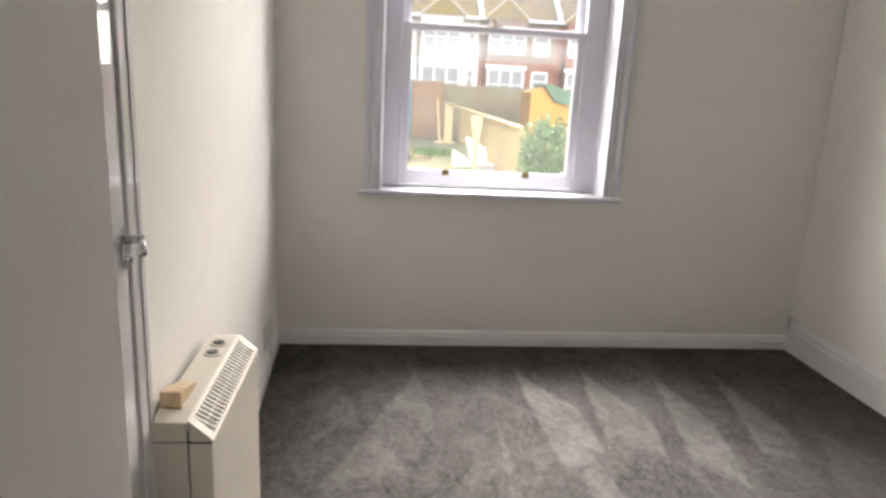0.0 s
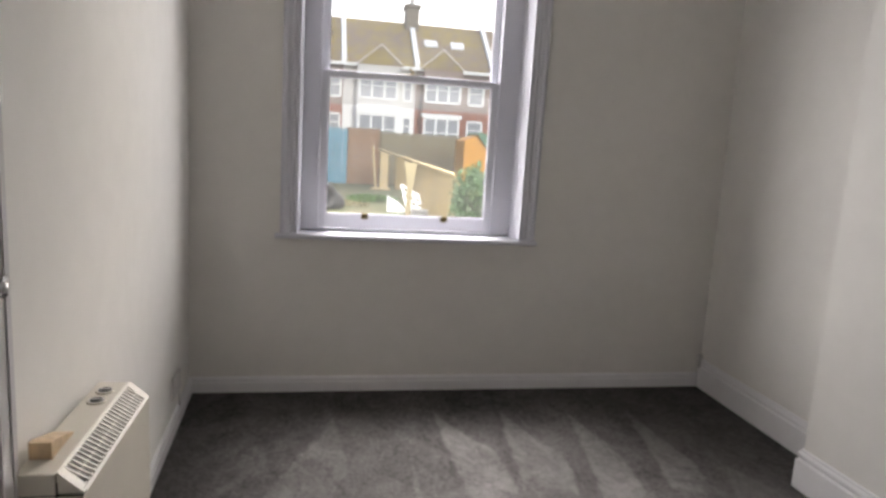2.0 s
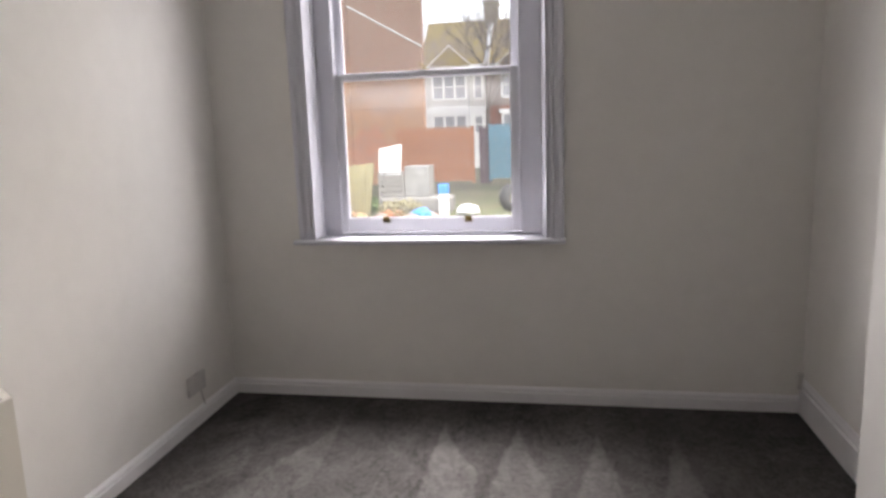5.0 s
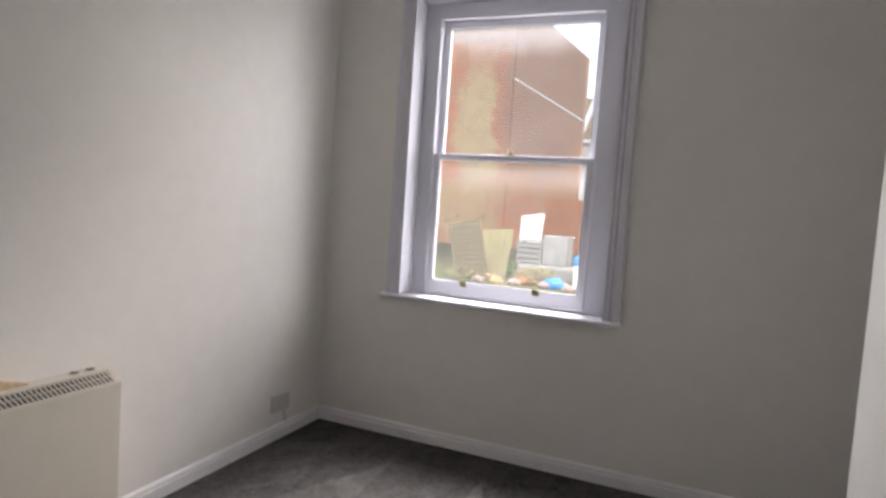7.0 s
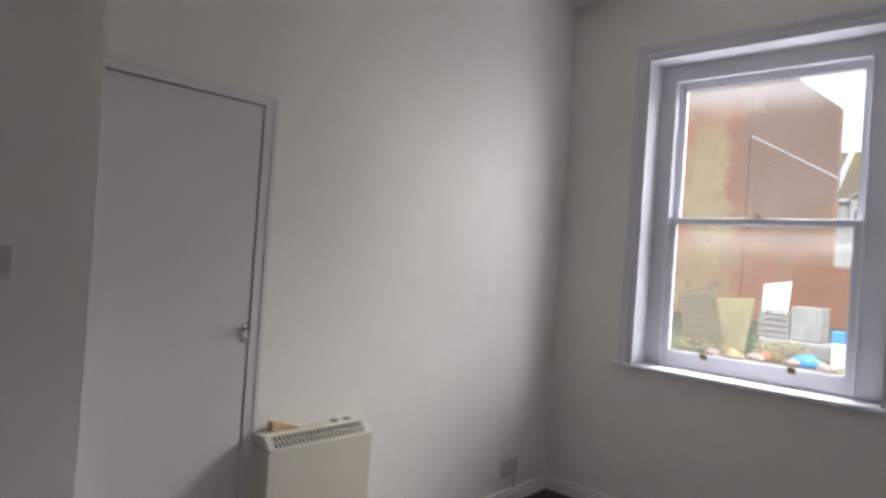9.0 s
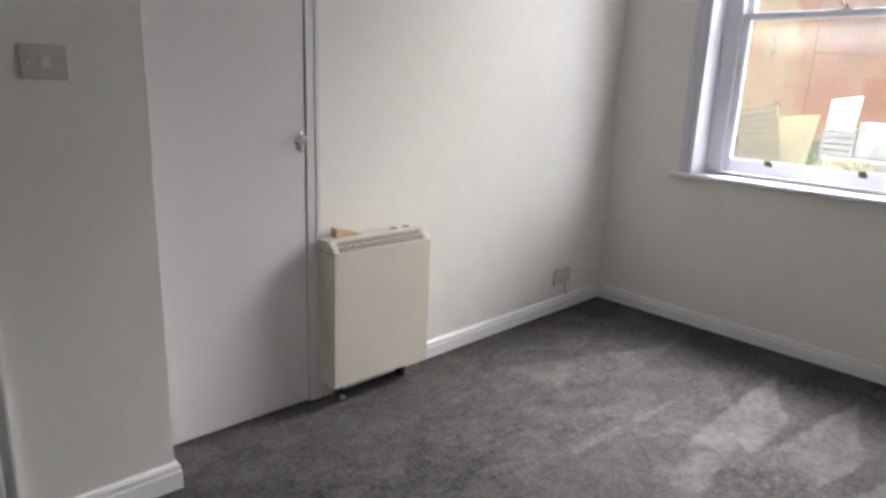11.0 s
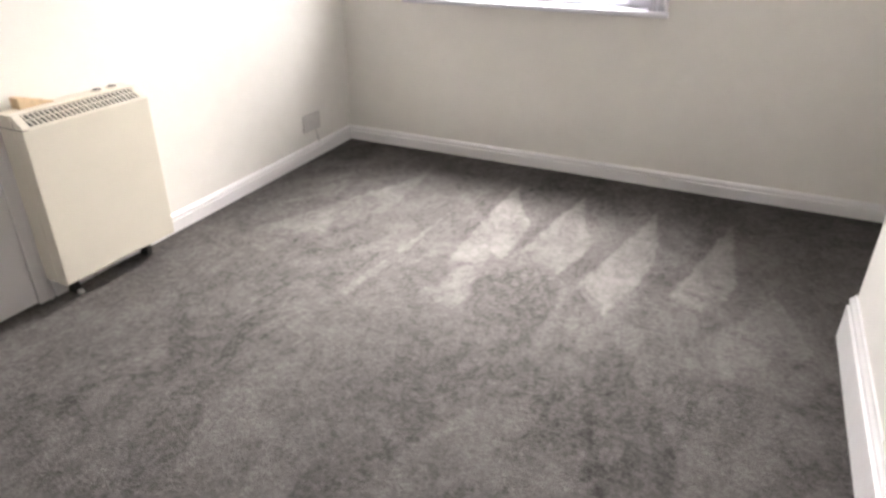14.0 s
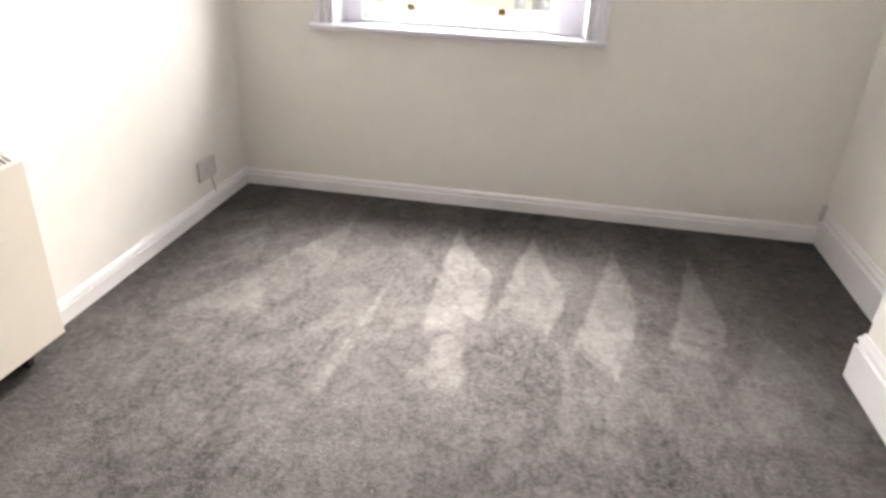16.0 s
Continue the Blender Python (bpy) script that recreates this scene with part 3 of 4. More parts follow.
    for x in (0.937, 1.412):
        bm = bmesh.new()
        box(bm, x - 0.02, x + 0.02, ly - 0.003, ly, 1.004, 1.03)
        cyl(bm, (x - 0.011, ly - 0.003, 1.014), (x - 0.011, ly - 0.022, 1.02), 0.0055, seg=10)
        cyl(bm, (x + 0.011, ly - 0.003, 1.014), (x + 0.011, ly - 0.022, 1.02), 0.0055, seg=10)
        box(bm, x - 0.018, x + 0.018, ly - 0.028, ly - 0.02, 1.018, 1.04)
        part("sash_lift", bm, M_BRASS, w, "brass sash lift", bevel=0.002)
    bm = bmesh.new()
    box(bm, 1.155, 1.215, ly + 0.005, ly + 0.035, 1.846, 1.852)
    cyl(bm, (1.185, ly + 0.02, 1.852), (1.185, ly + 0.02, 1.872), 0.009, seg=12)
    cyl(bm, (1.185, ly + 0.02, 1.868), (1.165, ly - 0.008, 1.878), 0.005, 0.008, seg=10)
    part("sash_fastener", bm, M_BRASS, w, "brass sash fastener", bevel=0.001)


window()

# ---- outside ----
M_GRASS = mat("rough_lawn", (0.13, 0.11, 0.06), 0.95, scale=7, color2=(0.055, 0.085, 0.02), patch=0.9, bump=0.03, bscale=12)
M_BRICK = mat("red_brick", (0.30, 0.11, 0.065), 0.85, grain=0.35, scale=6, patch=0.7)
M_BRICK2 = mat("brown_brick", (0.26, 0.19, 0.16), 0.85, grain=0.3, scale=6, patch=0.7)
M_RENDER = mat("pale_render", (0.55, 0.53, 0.5), 0.8, grain=0.1, patch=0.6)
M_ROOF = mat("lichened_slate", (0.17, 0.125, 0.10), 0.9, scale=2, color2=(0.27, 0.20, 0.05), patch=0.25)
M_BARGE = mat("faded_barge_paint", (0.62, 0.58, 0.52), 0.7, grain=0.2)
M_CRATE = mat("pale_crate_plastic", (0.27, 0.265, 0.25), 0.5, grain=0.4, scale=8, patch=3)
M_WHITE = mat("white_masonry_paint", (0.8, 0.8, 0.78), 0.6, grain=0.06)
M_DARKPANE = mat("far_window_glass", (0.27, 0.28, 0.3), 0.15)


def flank_mat():
    """Old render with big stains of its own: orange, tan, dull red. The greyed top is haze put into the colour."""
    m = bpy.data.materials.new("stained_hazy_render")
    m.use_nodes = True
    n, l = m.node_tree.nodes, m.node_tree.links
    b = n["Principled BSDF"]
    b.inputs["Roughness"].default_value = 0.9
    tc, warp, wob = n.new("ShaderNodeTexCoord"), n.new("ShaderNodeTexNoise"), n.new("ShaderNodeVectorMath")
    warp.inputs["Scale"].default_value, warp.inputs["Detail"].default_value = 1.3, 9
    warp.inputs["Roughness"].default_value = 0.68
    l.new(tc.outputs["Object"], warp.inputs["Vector"])
    wob.operation, wob.inputs[1].default_value = "MULTIPLY_ADD", (2.2, 0, 2.2)
    l.new(warp.outputs[1], wob.inputs[0])
    l.new(tc.outputs["Object"], wob.inputs[2])
    at = wob.outputs[0]

    def blend(fac, under, over):
        mx = n.new("ShaderNodeMix")
        mx.data_type = "RGBA"
        mx.inputs[7].default_value = (*over, 1)
        if isinstance(under, tuple):
            mx.inputs[6].default_value = (*under, 1)
        else:
            l.new(under, mx.inputs[6])
        l.new(fac, mx.inputs[0])
        return mx.outputs[2]

    col = (0.40, 0.20, 0.10)
    for cx, cz, rx, rz, shade in (
        (-10.2, 5.0, 1.7, 5.0, (0.44, 0.15, 0.06)),
        (-7.9, 5.0, 1.25, 2.6, (0.46, 0.34, 0.17)),
        (-6.95, 6.0, 0.4, 2.4, (0.40, 0.13, 0.06)),
        (-5.0, 6.2, 2.1, 3.3, (0.26, 0.145, 0.10)),
        # greyer wall top: haze put into the colour
        (-6.5, 9.6, 5.0, 1.3, (0.33, 0.25, 0.23)),
        (-8.3, 1.3, 1.9, 1.4, (0.45, 0.30, 0.15)),
        (-6.0, 1.3, 1.1, 1.0, (0.42, 0.16, 0.08)),
    ):
        off, ln, rg = n.new("ShaderNodeVectorMath"), n.new("ShaderNodeVectorMath"), n.new("ShaderNodeMapRange")
        off.operation, ln.operation = "MULTIPLY_ADD", "LENGTH"
        off.inputs[1].default_value = (1 / rx, 0, 1 / rz)
        off.inputs[2].default_value = (-(cx + 1.1) / rx, 0, -(cz + 1.1) / rz)
        l.new(at, off.inputs[0])
        l.new(off.outputs[0], ln.inputs[0])
        rg.inputs[1].default_value, rg.inputs[2].default_value = 0.8, 1.15
        rg.inputs[3].default_value, rg.inputs[4].default_value = 0.92, 0.0
        l.new(ln.outputs["Value"], rg.inputs[0])
        col = blend(rg.outputs[0], col, shade)
    spots, near, gate, where = n.new("ShaderNodeTexVoronoi"), n.new("ShaderNodeMapRange"), n.new("ShaderNodeMath"), n.new("ShaderNodeMapRange")
    spots.inputs["Scale"].default_value = 2.4
    l.new(tc.outputs["Object"], spots.inputs["Vector"])
    near.inputs[1].default_value, near.inputs[2].default_value, near.inputs[3].default_value, near.inputs[4].default_value = 0.2, 0.3, 0.75, 0.0
    l.new(spots.outputs["Distance"], near.inputs[0])
    where.inputs[1].default_value, where.inputs[2].default_value = 0.5, 0.56
    l.new(warp.outputs[0], where.inputs[0])
    gate.operation = "MULTIPLY"
    l.new(near.outputs[0], gate.inputs[0])
    l.new(where.outputs[0], gate.inputs[1])
    col = blend(gate.outputs[0], col, (0.2, 0.1, 0.06))
    grime, weak = n.new("ShaderNodeTexNoise"), n.new("ShaderNodeMapRange")
    grime.inputs["Scale"].default_value, grime.inputs["Detail"].default_value = 3.5, 8
    l.new(tc.outputs["Object"], grime.inputs["Vector"])
    weak.inputs[1].default_value, weak.inputs[2].default_value, weak.inputs[4].default_value = 0.4, 0.7, 0.45
    l.new(grime.outputs[0], weak.inputs[0])
    col = blend(weak.outputs[0], col, (0.24, 0.15, 0.10))
    l.new(col, b.inputs["Base Color"])
    bp = n.new("ShaderNodeBump")
    bp.inputs["Distance"].default_value = 0.03
    l.new(warp.outputs[0], bp.inputs["Height"])
    l.new(bp.outputs[0], b.inputs["Normal"])
    return m


M_FLANK = flank_mat()
M_ORANGEWD = mat("orange_fence_stain", (0.35, 0.13, 0.05), 0.8, grain=0.2, scale=8, patch=0.8)
M_BROWNWD = mat("brown_fence", (0.25, 0.14, 0.07), 0.85, grain=0.3, scale=8, patch=0.8)
M_OLIVEWD = mat("weathered_fence", (0.19, 0.16, 0.09), 0.9, grain=0.3, scale=8, patch=0.8)
M_YELLOWWD = mat("yellow_green_wood", (0.27, 0.235, 0.12), 0.85, grain=0.35, scale=6, patch=1.2)
M_DARKGREEN = mat("dark_green_backing", (0.07, 0.08, 0.05), 0.8, grain=0.4, scale=6, patch=1.2)
M_TRELLIS = mat("trellis_wood", (0.15, 0.12, 0.065), 0.85, grain=0.4, scale=6, patch=1.2)
M_TANWD = mat("tan_fence", (0.3, 0.22, 0.10), 0.9, grain=0.3, scale=8, patch=0.8)
M_BLUEWD = mat("blue_painted_boards", (0.09, 0.24, 0.32), 0.7, grain=0.2, scale=8, patch=0.8)
M_PALEWD = mat("raw_timber", (0.5, 0.38, 0.2), 0.8, grain=0.2, scale=12)
M_CREAM = mat("cream_timber", (0.26, 0.21, 0.115), 0.8, grain=0.2, scale=8)
M_CHIMNEY = mat("sooty_stock_brick", (0.22, 0.19, 0.15), 0.9, grain=0.35, scale=6, patch=0.8)
M_DARKWD = mat("dark_purple_boards", (0.09, 0.05, 0.07), 0.8, grain=0.3)
M_BLUE = mat("blue_plastic", (0.03, 0.2, 0.55), 0.4, grain=0.1)
M_WHITEPL = mat("white_plastic_sheet", (0.75, 0.75, 0.74), 0.5, grain=0.15, scale=6)
M_GREYST = mat("grey_blocks", (0.25, 0.24, 0.22), 0.9, grain=0.4, scale=9, patch=2)
M_RUBBER = mat("black_rubber", (0.03, 0.03, 0.03), 0.7, grain=0.3)
M_GREEN = mat("green_felt_roof", (0.10, 0.2, 0.12), 0.9, grain=0.2)
M_SHED = mat("orange_shed_stain", (0.6, 0.27, 0.03), 0.7, grain=0.2, scale=8, patch=1)
M_LEAF = mat("leaf", (0.05, 0.11, 0.03), 0.6, grain=0.4, scale=4, patch=2)
M_BARK = mat("bark", (0.12, 0.09, 0.07), 0.9, grain=0.4)


def gz(y):
    pts = ((4.3, -0.6), (12, -0.42), (17, -0.32), (26, -0.22), (44, -0.3), (4000, -0.3))
    return float(np.interp(y, [p[0] for p in pts], [p[1] for p in pts]))


bm = bmesh.new()
ys = [4.33, 6, 8, 10, 13, 15, 17, 20, 23, 26, 30, 36, 44, 60, 120, 600, 4000]
rows_g = []
for y in ys:
    rows_g.append([bm.verts.new((x, y, gz(y))) for x in (-3000, -60, -20, -8, 0, 8, 20, 60, 3000)])
for a, b in zip(rows_g, rows_g[1:]):
    for i in range(len(a) - 1):
        bm.faces.new((a[i], a[i + 1], b[i + 1], b[i]))
structure("ground", bm, M_GRASS, "rough worn garden lawn with bare brown and green patches")


def board_fence(name, x0, x1, y, z1, material, label, board=0.15, base=None, skew=0.0):
    z0 = gz(y) - 0.03 if base is None else base
    f = thing(name, ((x0 + x1) / 2, y, z0), label, "fence", "garden fences")
    k = max(1, round((x1 - x0) / board))
    w = (x1 - x0) / k
    me = None
    for i in range(k):
        if me is None:
            bm = bmesh.new()
            box(bm, 0.004, w - 0.004, -0.012, 0.012, 0, z1 - z0)
            ob = part("board", bm, material, f)
            me = ob.data
            ob.matrix_parent_inverse = Matrix.Identity(4)
        else:
            ob = new("board", me)
            ob.parent = f
        ob.location = (x0 + i * w - (x0 + x1) / 2, 0.006 * (i % 2), skew * i / k - random.random() * 0.02)
    for z in (z0 + 0.3, z1 - 0.3):
        bm = bmesh.new()
        box(bm, x0, x1, y + 0.02, y + 0.06, z, z + 0.08)
        part("rail", bm, material, f)
    bm = bmesh.new()
    box(bm, x0, x1, y - 0.02, y + 0.03, z1 + 0.002, z1 + 0.04)
    part("capping", bm, material, f)
    for x in (x0, x1):
        bm = bmesh.new()
        box(bm, x - 0.05, x + 0.05, y + 0.062, y + 0.16, z0 - 0.1, z1 + 0.05)
        part("post", bm, material, f)


board_fence("orange_fence", -3.9, -1.12, 24, 1.95, M_ORANGEWD, "fence panel stained bright orange-brown, in front of the side wall", base=0.05)
board_fence("blue_gate", -0.7, 0.31, 26, 2.04, M_BLUEWD, "pale blue painted board gate, closed", 0.2, base=0.0)
board_fence("blue_fence", 0.58, 1.7, 26, 1.85, M_BLUEWD, "pale blue painted fence panel beside the gate", 0.2)
board_fence("brown_fence", 1.72, 2.9, 26, 1.9, M_BROWNWD, "brown close-boarded fence panel")
board_fence("grey_fence", 3.0, 9.2, 26, 1.8, M_OLIVEWD, "weathered grey-green fence along the garden end", 0.16)
board_fence("dark_gate", -1.12, -0.72, 26.4, 1.98, M_DARKWD, "narrow dark purple-brown boards between two fences")


def terrace_house(x0, x1, wall_m, low_m, gx, bx0, bx1, ux0, ux1, chimney, label, white=False):
    Y, zb, ze, zr, d = 44.0, -0.3, 6.3, 9.85, -0.83
    h = thing("terraced_house", ((x0 + x1) / 2, Y, zb), label, "house", "terraced houses")
    bm = bmesh.new()
    box(bm, x0, x1, Y, Y + 8, 3.72, ze)
    part("upper_wall", bm, wall_m, h)
    bm = bmesh.new()
    box(bm, x0, x1, Y - 0.02, Y + 8, zb - 0.3, 3.72)
    part("lower_wall", bm, low_m, h)
    bm = bmesh.new()
    prism(bm, [(Y - 0.35, ze), (Y - 0.3, ze + 0.12), (Y + 4, zr), (Y + 8.3, ze + 0.12), (Y + 8.3, ze)], x0, x1, sideways)
    roof = part("roof", bm, M_ROOF, h)
    # bay with its own gable
    bm = bmesh.new()
    box(bm, bx0, bx1, Y - 0.7, Y - 0.021, zb - 0.3, 3.67)
    part("bay_low", bm, low_m, h)
    bm = bmesh.new()
    box(bm, bx0, bx1, Y - 0.7, Y - 0.001, 3.67, ze)
    part("bay_high", bm, wall_m, h)
    bm = bmesh.new()
    half = (bx1 - bx0) / 2 + 0.1
    prism(bm, [(gx - half, ze), (gx + half, ze), (gx, 7.52)], Y - 0.75, Y + 1.6, facing)
    g = part("gable", bm, M_ROOF, h)
    bm = bmesh.new()
    sweep(bm, [(gx - half, ze), (gx, 7.52), (gx + half, ze)], [(0, 0), (0.07, 0), (0.07, 0.06), (0, 0.06)], lambda u, v, d: (u, Y - 0.76 - d, v))
    part("bargeboard", bm, M_BARGE, g)
    bm = bmesh.new()
    box(bm, x0, x1, Y - 0.5, Y - 0.36, ze - 0.12, ze + 0.06)
    part("gutter", bm, M_WHITE, h)
    bm = bmesh.new()
    box(bm, bx0 - 0.05, bx1 + 0.05, Y - 0.82, Y - 0.702, 3.19, 3.45)
    if white:
        box(bm, bx0 - 0.05, bx1 + 0.05, Y - 0.82, Y - 0.702, 3.47, 3.77)
    part("bay_cornice", bm, M_WHITE, h)

    def win(a, b, z0, z1, y, lights):
        bm = bmesh.new()
        f = 0.13
        box(bm, a, b, y - 0.08, y - 0.002, z0 - 0.12, z0)
        box(bm, a, b, y - 0.08, y - 0.002, z1, z1 + f)
        w = (b - a) / lights
        for i in range(lights + 1):
            box(bm, a + i * w - f / 2, a + i * w + f / 2, y - 0.07, y - 0.002, z0, z1)
        box(bm, a, b, y - 0.05, y - 0.002, (z0 + z1) / 2 - 0.03, (z0 + z1) / 2 + 0.03)
        wd = part("window", bm, M_WHITE, h)
        for i in range(lights):
            bm = bmesh.new()
            box(bm, a + i * w + f / 2, a + (i + 1) * w - f / 2, y - 0.03, y - 0.004, z0, z1)
            part("pane", bm, M_DARKPANE, wd)

    win(bx0 + 0.15, bx1 - 0.15, 4.27, 5.7, Y - 0.7, 3)
    win(bx0 + 0.15, bx1 - 0.15, 1.4, 3.1, Y - 0.7, 3)
    win(ux0, ux1, 4.27, 5.65, Y, 1)
    win(ux0, ux1, 2.05, 3.05, Y, 1)
    bm = bmesh.new()
    prism(bm, [(Y - 0.4, ze + 0.05), (Y - 0.4, ze + 0.35), (Y + 4, zr + 0.22), (Y + 4, zr - 0.2)], x0 - 0.15, x0 + 0.15, sideways)
    part("parapet", bm, M_WHITE, roof)
    if chimney:
        bm = bmesh.new()
        box(bm, x0 - 0.45, x0 + 0.45, Y + 3.2, Y + 4.6, 8.77, 10.8)
        box(bm, x0 - 0.55, x0 + 0.55, Y + 3.1, Y + 4.7, 10.8, 11)
        c = part("chimney", bm, M_CHIMNEY, h)
        for dy in (3.5, 3.9, 4.3):
            bm = bmesh.new()
            cyl(bm, (x0, Y + dy, 11), (x0, Y + dy, 11.5), 0.16, 0.12, 10)
            part("chimney_pot", bm, M_RENDER, c)
    return h, roof


LBL = "two-storey terraced house with gabled bay, %s"
terrace_house(-11.9, -7.3, M_BRICK, M_BRICK, -10.0, -11.2, -8.9, -8.5, -7.7, True, LBL % "red brick")
terrace_house(-7.28, -2.65, M_RENDER, M_WHITE, -5.0, -6.3, -3.8, -3.5, -2.95, False, LBL % "pale render", True)
terrace_house(-2.63, 2.0, M_BRICK2, M_BRICK, -0.4, -1.75, 0.83, 1.15, 1.85, True, LBL % "brown upper and red lower brick")
terrace_house(2.02, 6.75, M_RENDER, M_WHITE, 4.35, 2.9, 5.6, 6.0, 6.5, False, LBL % "painted white", True)
_, r4 = terrace_house(6.77, 11.9, M_BRICK2, M_BRICK, 8.4, 7.2, 9.8, 10.4, 11.4, True, LBL % "brown brick with two roof lights")
terrace_house(11.92, 16.5, M_BRICK, M_BRICK, 13.6, 12.4, 15.0, 15.4, 16.2, False, LBL % "red brick")
terrace_house(16.52, 21.1, M_BRICK2, M_BRICK, 18.2, 17.0, 19.6, 20.0, 20.8, True, LBL % "brown brick")
for x in (7.95, 9.8):
    bm = bmesh.new()
    t = Matrix.Translation((x, 46, 8.24)) @ Matrix.Rotation(math.atan2(3.43, 4.3), 4, "X")
    box(bm, -0.45, 0.45, -0.4, 0.4, -0.02, 0.09, t)
    part("roof_light", bm, M_WHITEPL, r4)


def flank_house():
    h = thing("neighbour_house", (-8, 28, 0.2), "neighbouring house with a windowless stained orange-red rendered side wall", "house")
    for name, a, m, text in (
        ("outer_bay", [(-14, -0.5), (-8.75, -0.5), (-8.75, 12.6), (-14, 12.6)], M_FLANK, "orange-red render"),
        ("middle_bay", [(-8.74, -0.5), (-6.62, -0.5), (-6.62, 10.55), (-8.74, 12.6)], M_FLANK, "yellowed render with dark spots"),
        ("end_bay", [(-6.53, 2.9), (-3.48, 2.9), (-3.48, 7.85), (-6.53, 10.47)], M_FLANK, "dull red-brown render"),
        ("end_bay_base", [(-6.53, -0.5), (-3.48, -0.5), (-3.48, 2.89), (-6.53, 2.89)], M_FLANK, "patched tan and orange render"),
    ):
        bm = bmesh.new()
        prism(bm, a, 27, 27.5, facing)
        part(name, bm, m, h, text)
    bm = bmesh.new()
    prism(bm, [(-14, 27.51), (-4.0, 27.51), (-6.5, 34), (-14, 34)], -0.3, 7.6, flat)
    part("rear_walls", bm, M_BRICK, h)
    bm = bmesh.new()
    cyl(bm, (-6.5, 26.97, 7.02), (-3.45, 26.97, 5.27), 0.03, seg=8)
    part("cable", bm, M_WHITE, h, "thin pale cable")
    bm = bmesh.new()
    box(bm, -6.61, -6.54, 26.94, 26.998, -0.3, 10.4)
    part("pilaster", bm, M_FLANK, h)


flank_house()


def slatted(name, corners, k, material, label, cat):
    """A leaning frame of crossed slats between four corners."""
    o = thing(name, corners[0], label, cat)
    c = [Vector(p) for p in corners]

    def at(u, v):
        return c[0].lerp(c[1], u).lerp(c[3].lerp(c[2], u), v)

    for n, (a, b) in enumerate([((i / k, 0), (i / k, 1)) for i in range(k + 1)] + [((0, i / k), (1, i / k)) for i in range(k + 1)]):
        bm = bmesh.new()
        cyl(bm, at(*a), at(*b), 0.028, seg=5)
        part("slat", bm, material, o)


slatted("lattice_panel", [(-3.78, 15.5, -0.42), (-2.95, 15.5, -0.42), (-3.38, 15.75, 1.17), (-4.2, 15.75, 0.99)], 12, M_TRELLIS, "weathered timber trellis panel leaning askew in the garden", "trellis")


def block(name, b, material, label, cat, turn=0.0, bevel=0.02, group=""):
    bm = bmesh.new()
    x0, x1, y0, y1, z0, z1 = b
    c = Vector(((x0 + x1) / 2, (y0 + y1) / 2, z0))
    box(bm, x0 - c.x, x1 - c.x, y0 - c.y, y1 - c.y, 0, z1 - z0)
    ob = mesh_ob(name, bm, material, bevel)
    ob.matrix_basis = pose(*c, 0, 0, turn)
    return tagged(ob, label, cat, group)


def leaning_panel():
    o = thing("leaning_fence", (-3.0, 16, gz(16)), "yellow-green weathered board panel leaning beside the trellis", "fence")
    for i in range(4):
        a, b, g = i / 4, (i + 1) / 4 - 0.01, 0.0
        bm = bmesh.new()
        prism(bm, [(-3.32 + 0.62 * a, -0.42), (-3.32 + 0.62 * b, -0.42), (-3.34 + 0.82 * b, 0.93 + 0.08 * b), (-3.34 + 0.82 * a, 0.93 + 0.08 * a)], 15.98 + 0.01 * (i % 2), 16.01 + 0.01 * (i % 2), facing)
        part("board", bm, M_YELLOWWD, o, "yellow-green weathered board")
    return o


leaning_panel()
# sheet added behind the trellis so that its holes read dark
bm = bmesh.new()
prism(bm, [(-3.9, -0.42), (-3.02, -0.42), (-3.46, 1.06), (-4.3, 0.88)], 15.9, 15.93, facing)
tagged(mesh_ob("dark_backing", bm, M_DARKGREEN, 0.006), "dark green-black sheet added behind the trellis to darken its holes", "board")
bm = bmesh.new()
prism(bm, [(-2.85, -0.3), (-2.3, -0.3), (-2.17, 1.44), (-2.8, 1.33)], 17.45, 17.5, facing)
tagged(mesh_ob("white_board", bm, M_WHITEPL, 0.01), "white flat board standing upright behind the stacked boxes", "board")
block("stone_base", (-2.6, -0.75, 16.6, 17.4, -0.33, 0.1), M_GREYST, "long grey heap of blocks in the garden", "rubble", 0, 0.08)
def slat_crate(x0, x1, y0, y1, z0, z1):
    c = thing("slatted_crate", ((x0 + x1) / 2, (y0 + y1) / 2, z0), "weathered grey slatted crate stacked on the blocks", "crate")
    for x in (x0, x1 - 0.05):
        for y in (y0, y1 - 0.05):
            bm = bmesh.new()
            box(bm, x, x + 0.05, y, y + 0.05, z0, z1)
            part("post", bm, M_GREYST, c)
    k = 4
    for i in range(k):
        z = z0 + 0.02 + i * (z1 - z0 - 0.04) / k
        for y in (y0 - 0.02, y1):
            bm = bmesh.new()
            box(bm, x0 - 0.01, x1 + 0.01, y, y + 0.018, z, z + 0.1)
            part("slat", bm, M_GREYST, c)
        for x in (x0 - 0.02, x1):
            bm = bmesh.new()
            box(bm, x, x + 0.018, y0, y1, z, z + 0.1)
            part("slat", bm, M_GREYST, c)
    bm = bmesh.new()
    box(bm, x0 - 0.02, x1 + 0.02, y0, y1, z1 + 0.001, z1 + 0.03)
    part("lid", bm, M_CRATE, c, "pale lid")


slat_crate(-2.63, -1.98, 16.7, 17.25, 0.105, 0.70)
block("storage_crate", (-1.93, -1.3, 16.7, 17.3, 0.11, 0.88), M_CRATE, "pale plastic crate stacked on the blocks", "crate", -3)
block("blue_box", (-1.0, -0.75, 16.2, 16.45, 0.2, 0.44), M_BLUE, "blue plastic box on a white tub", "box")
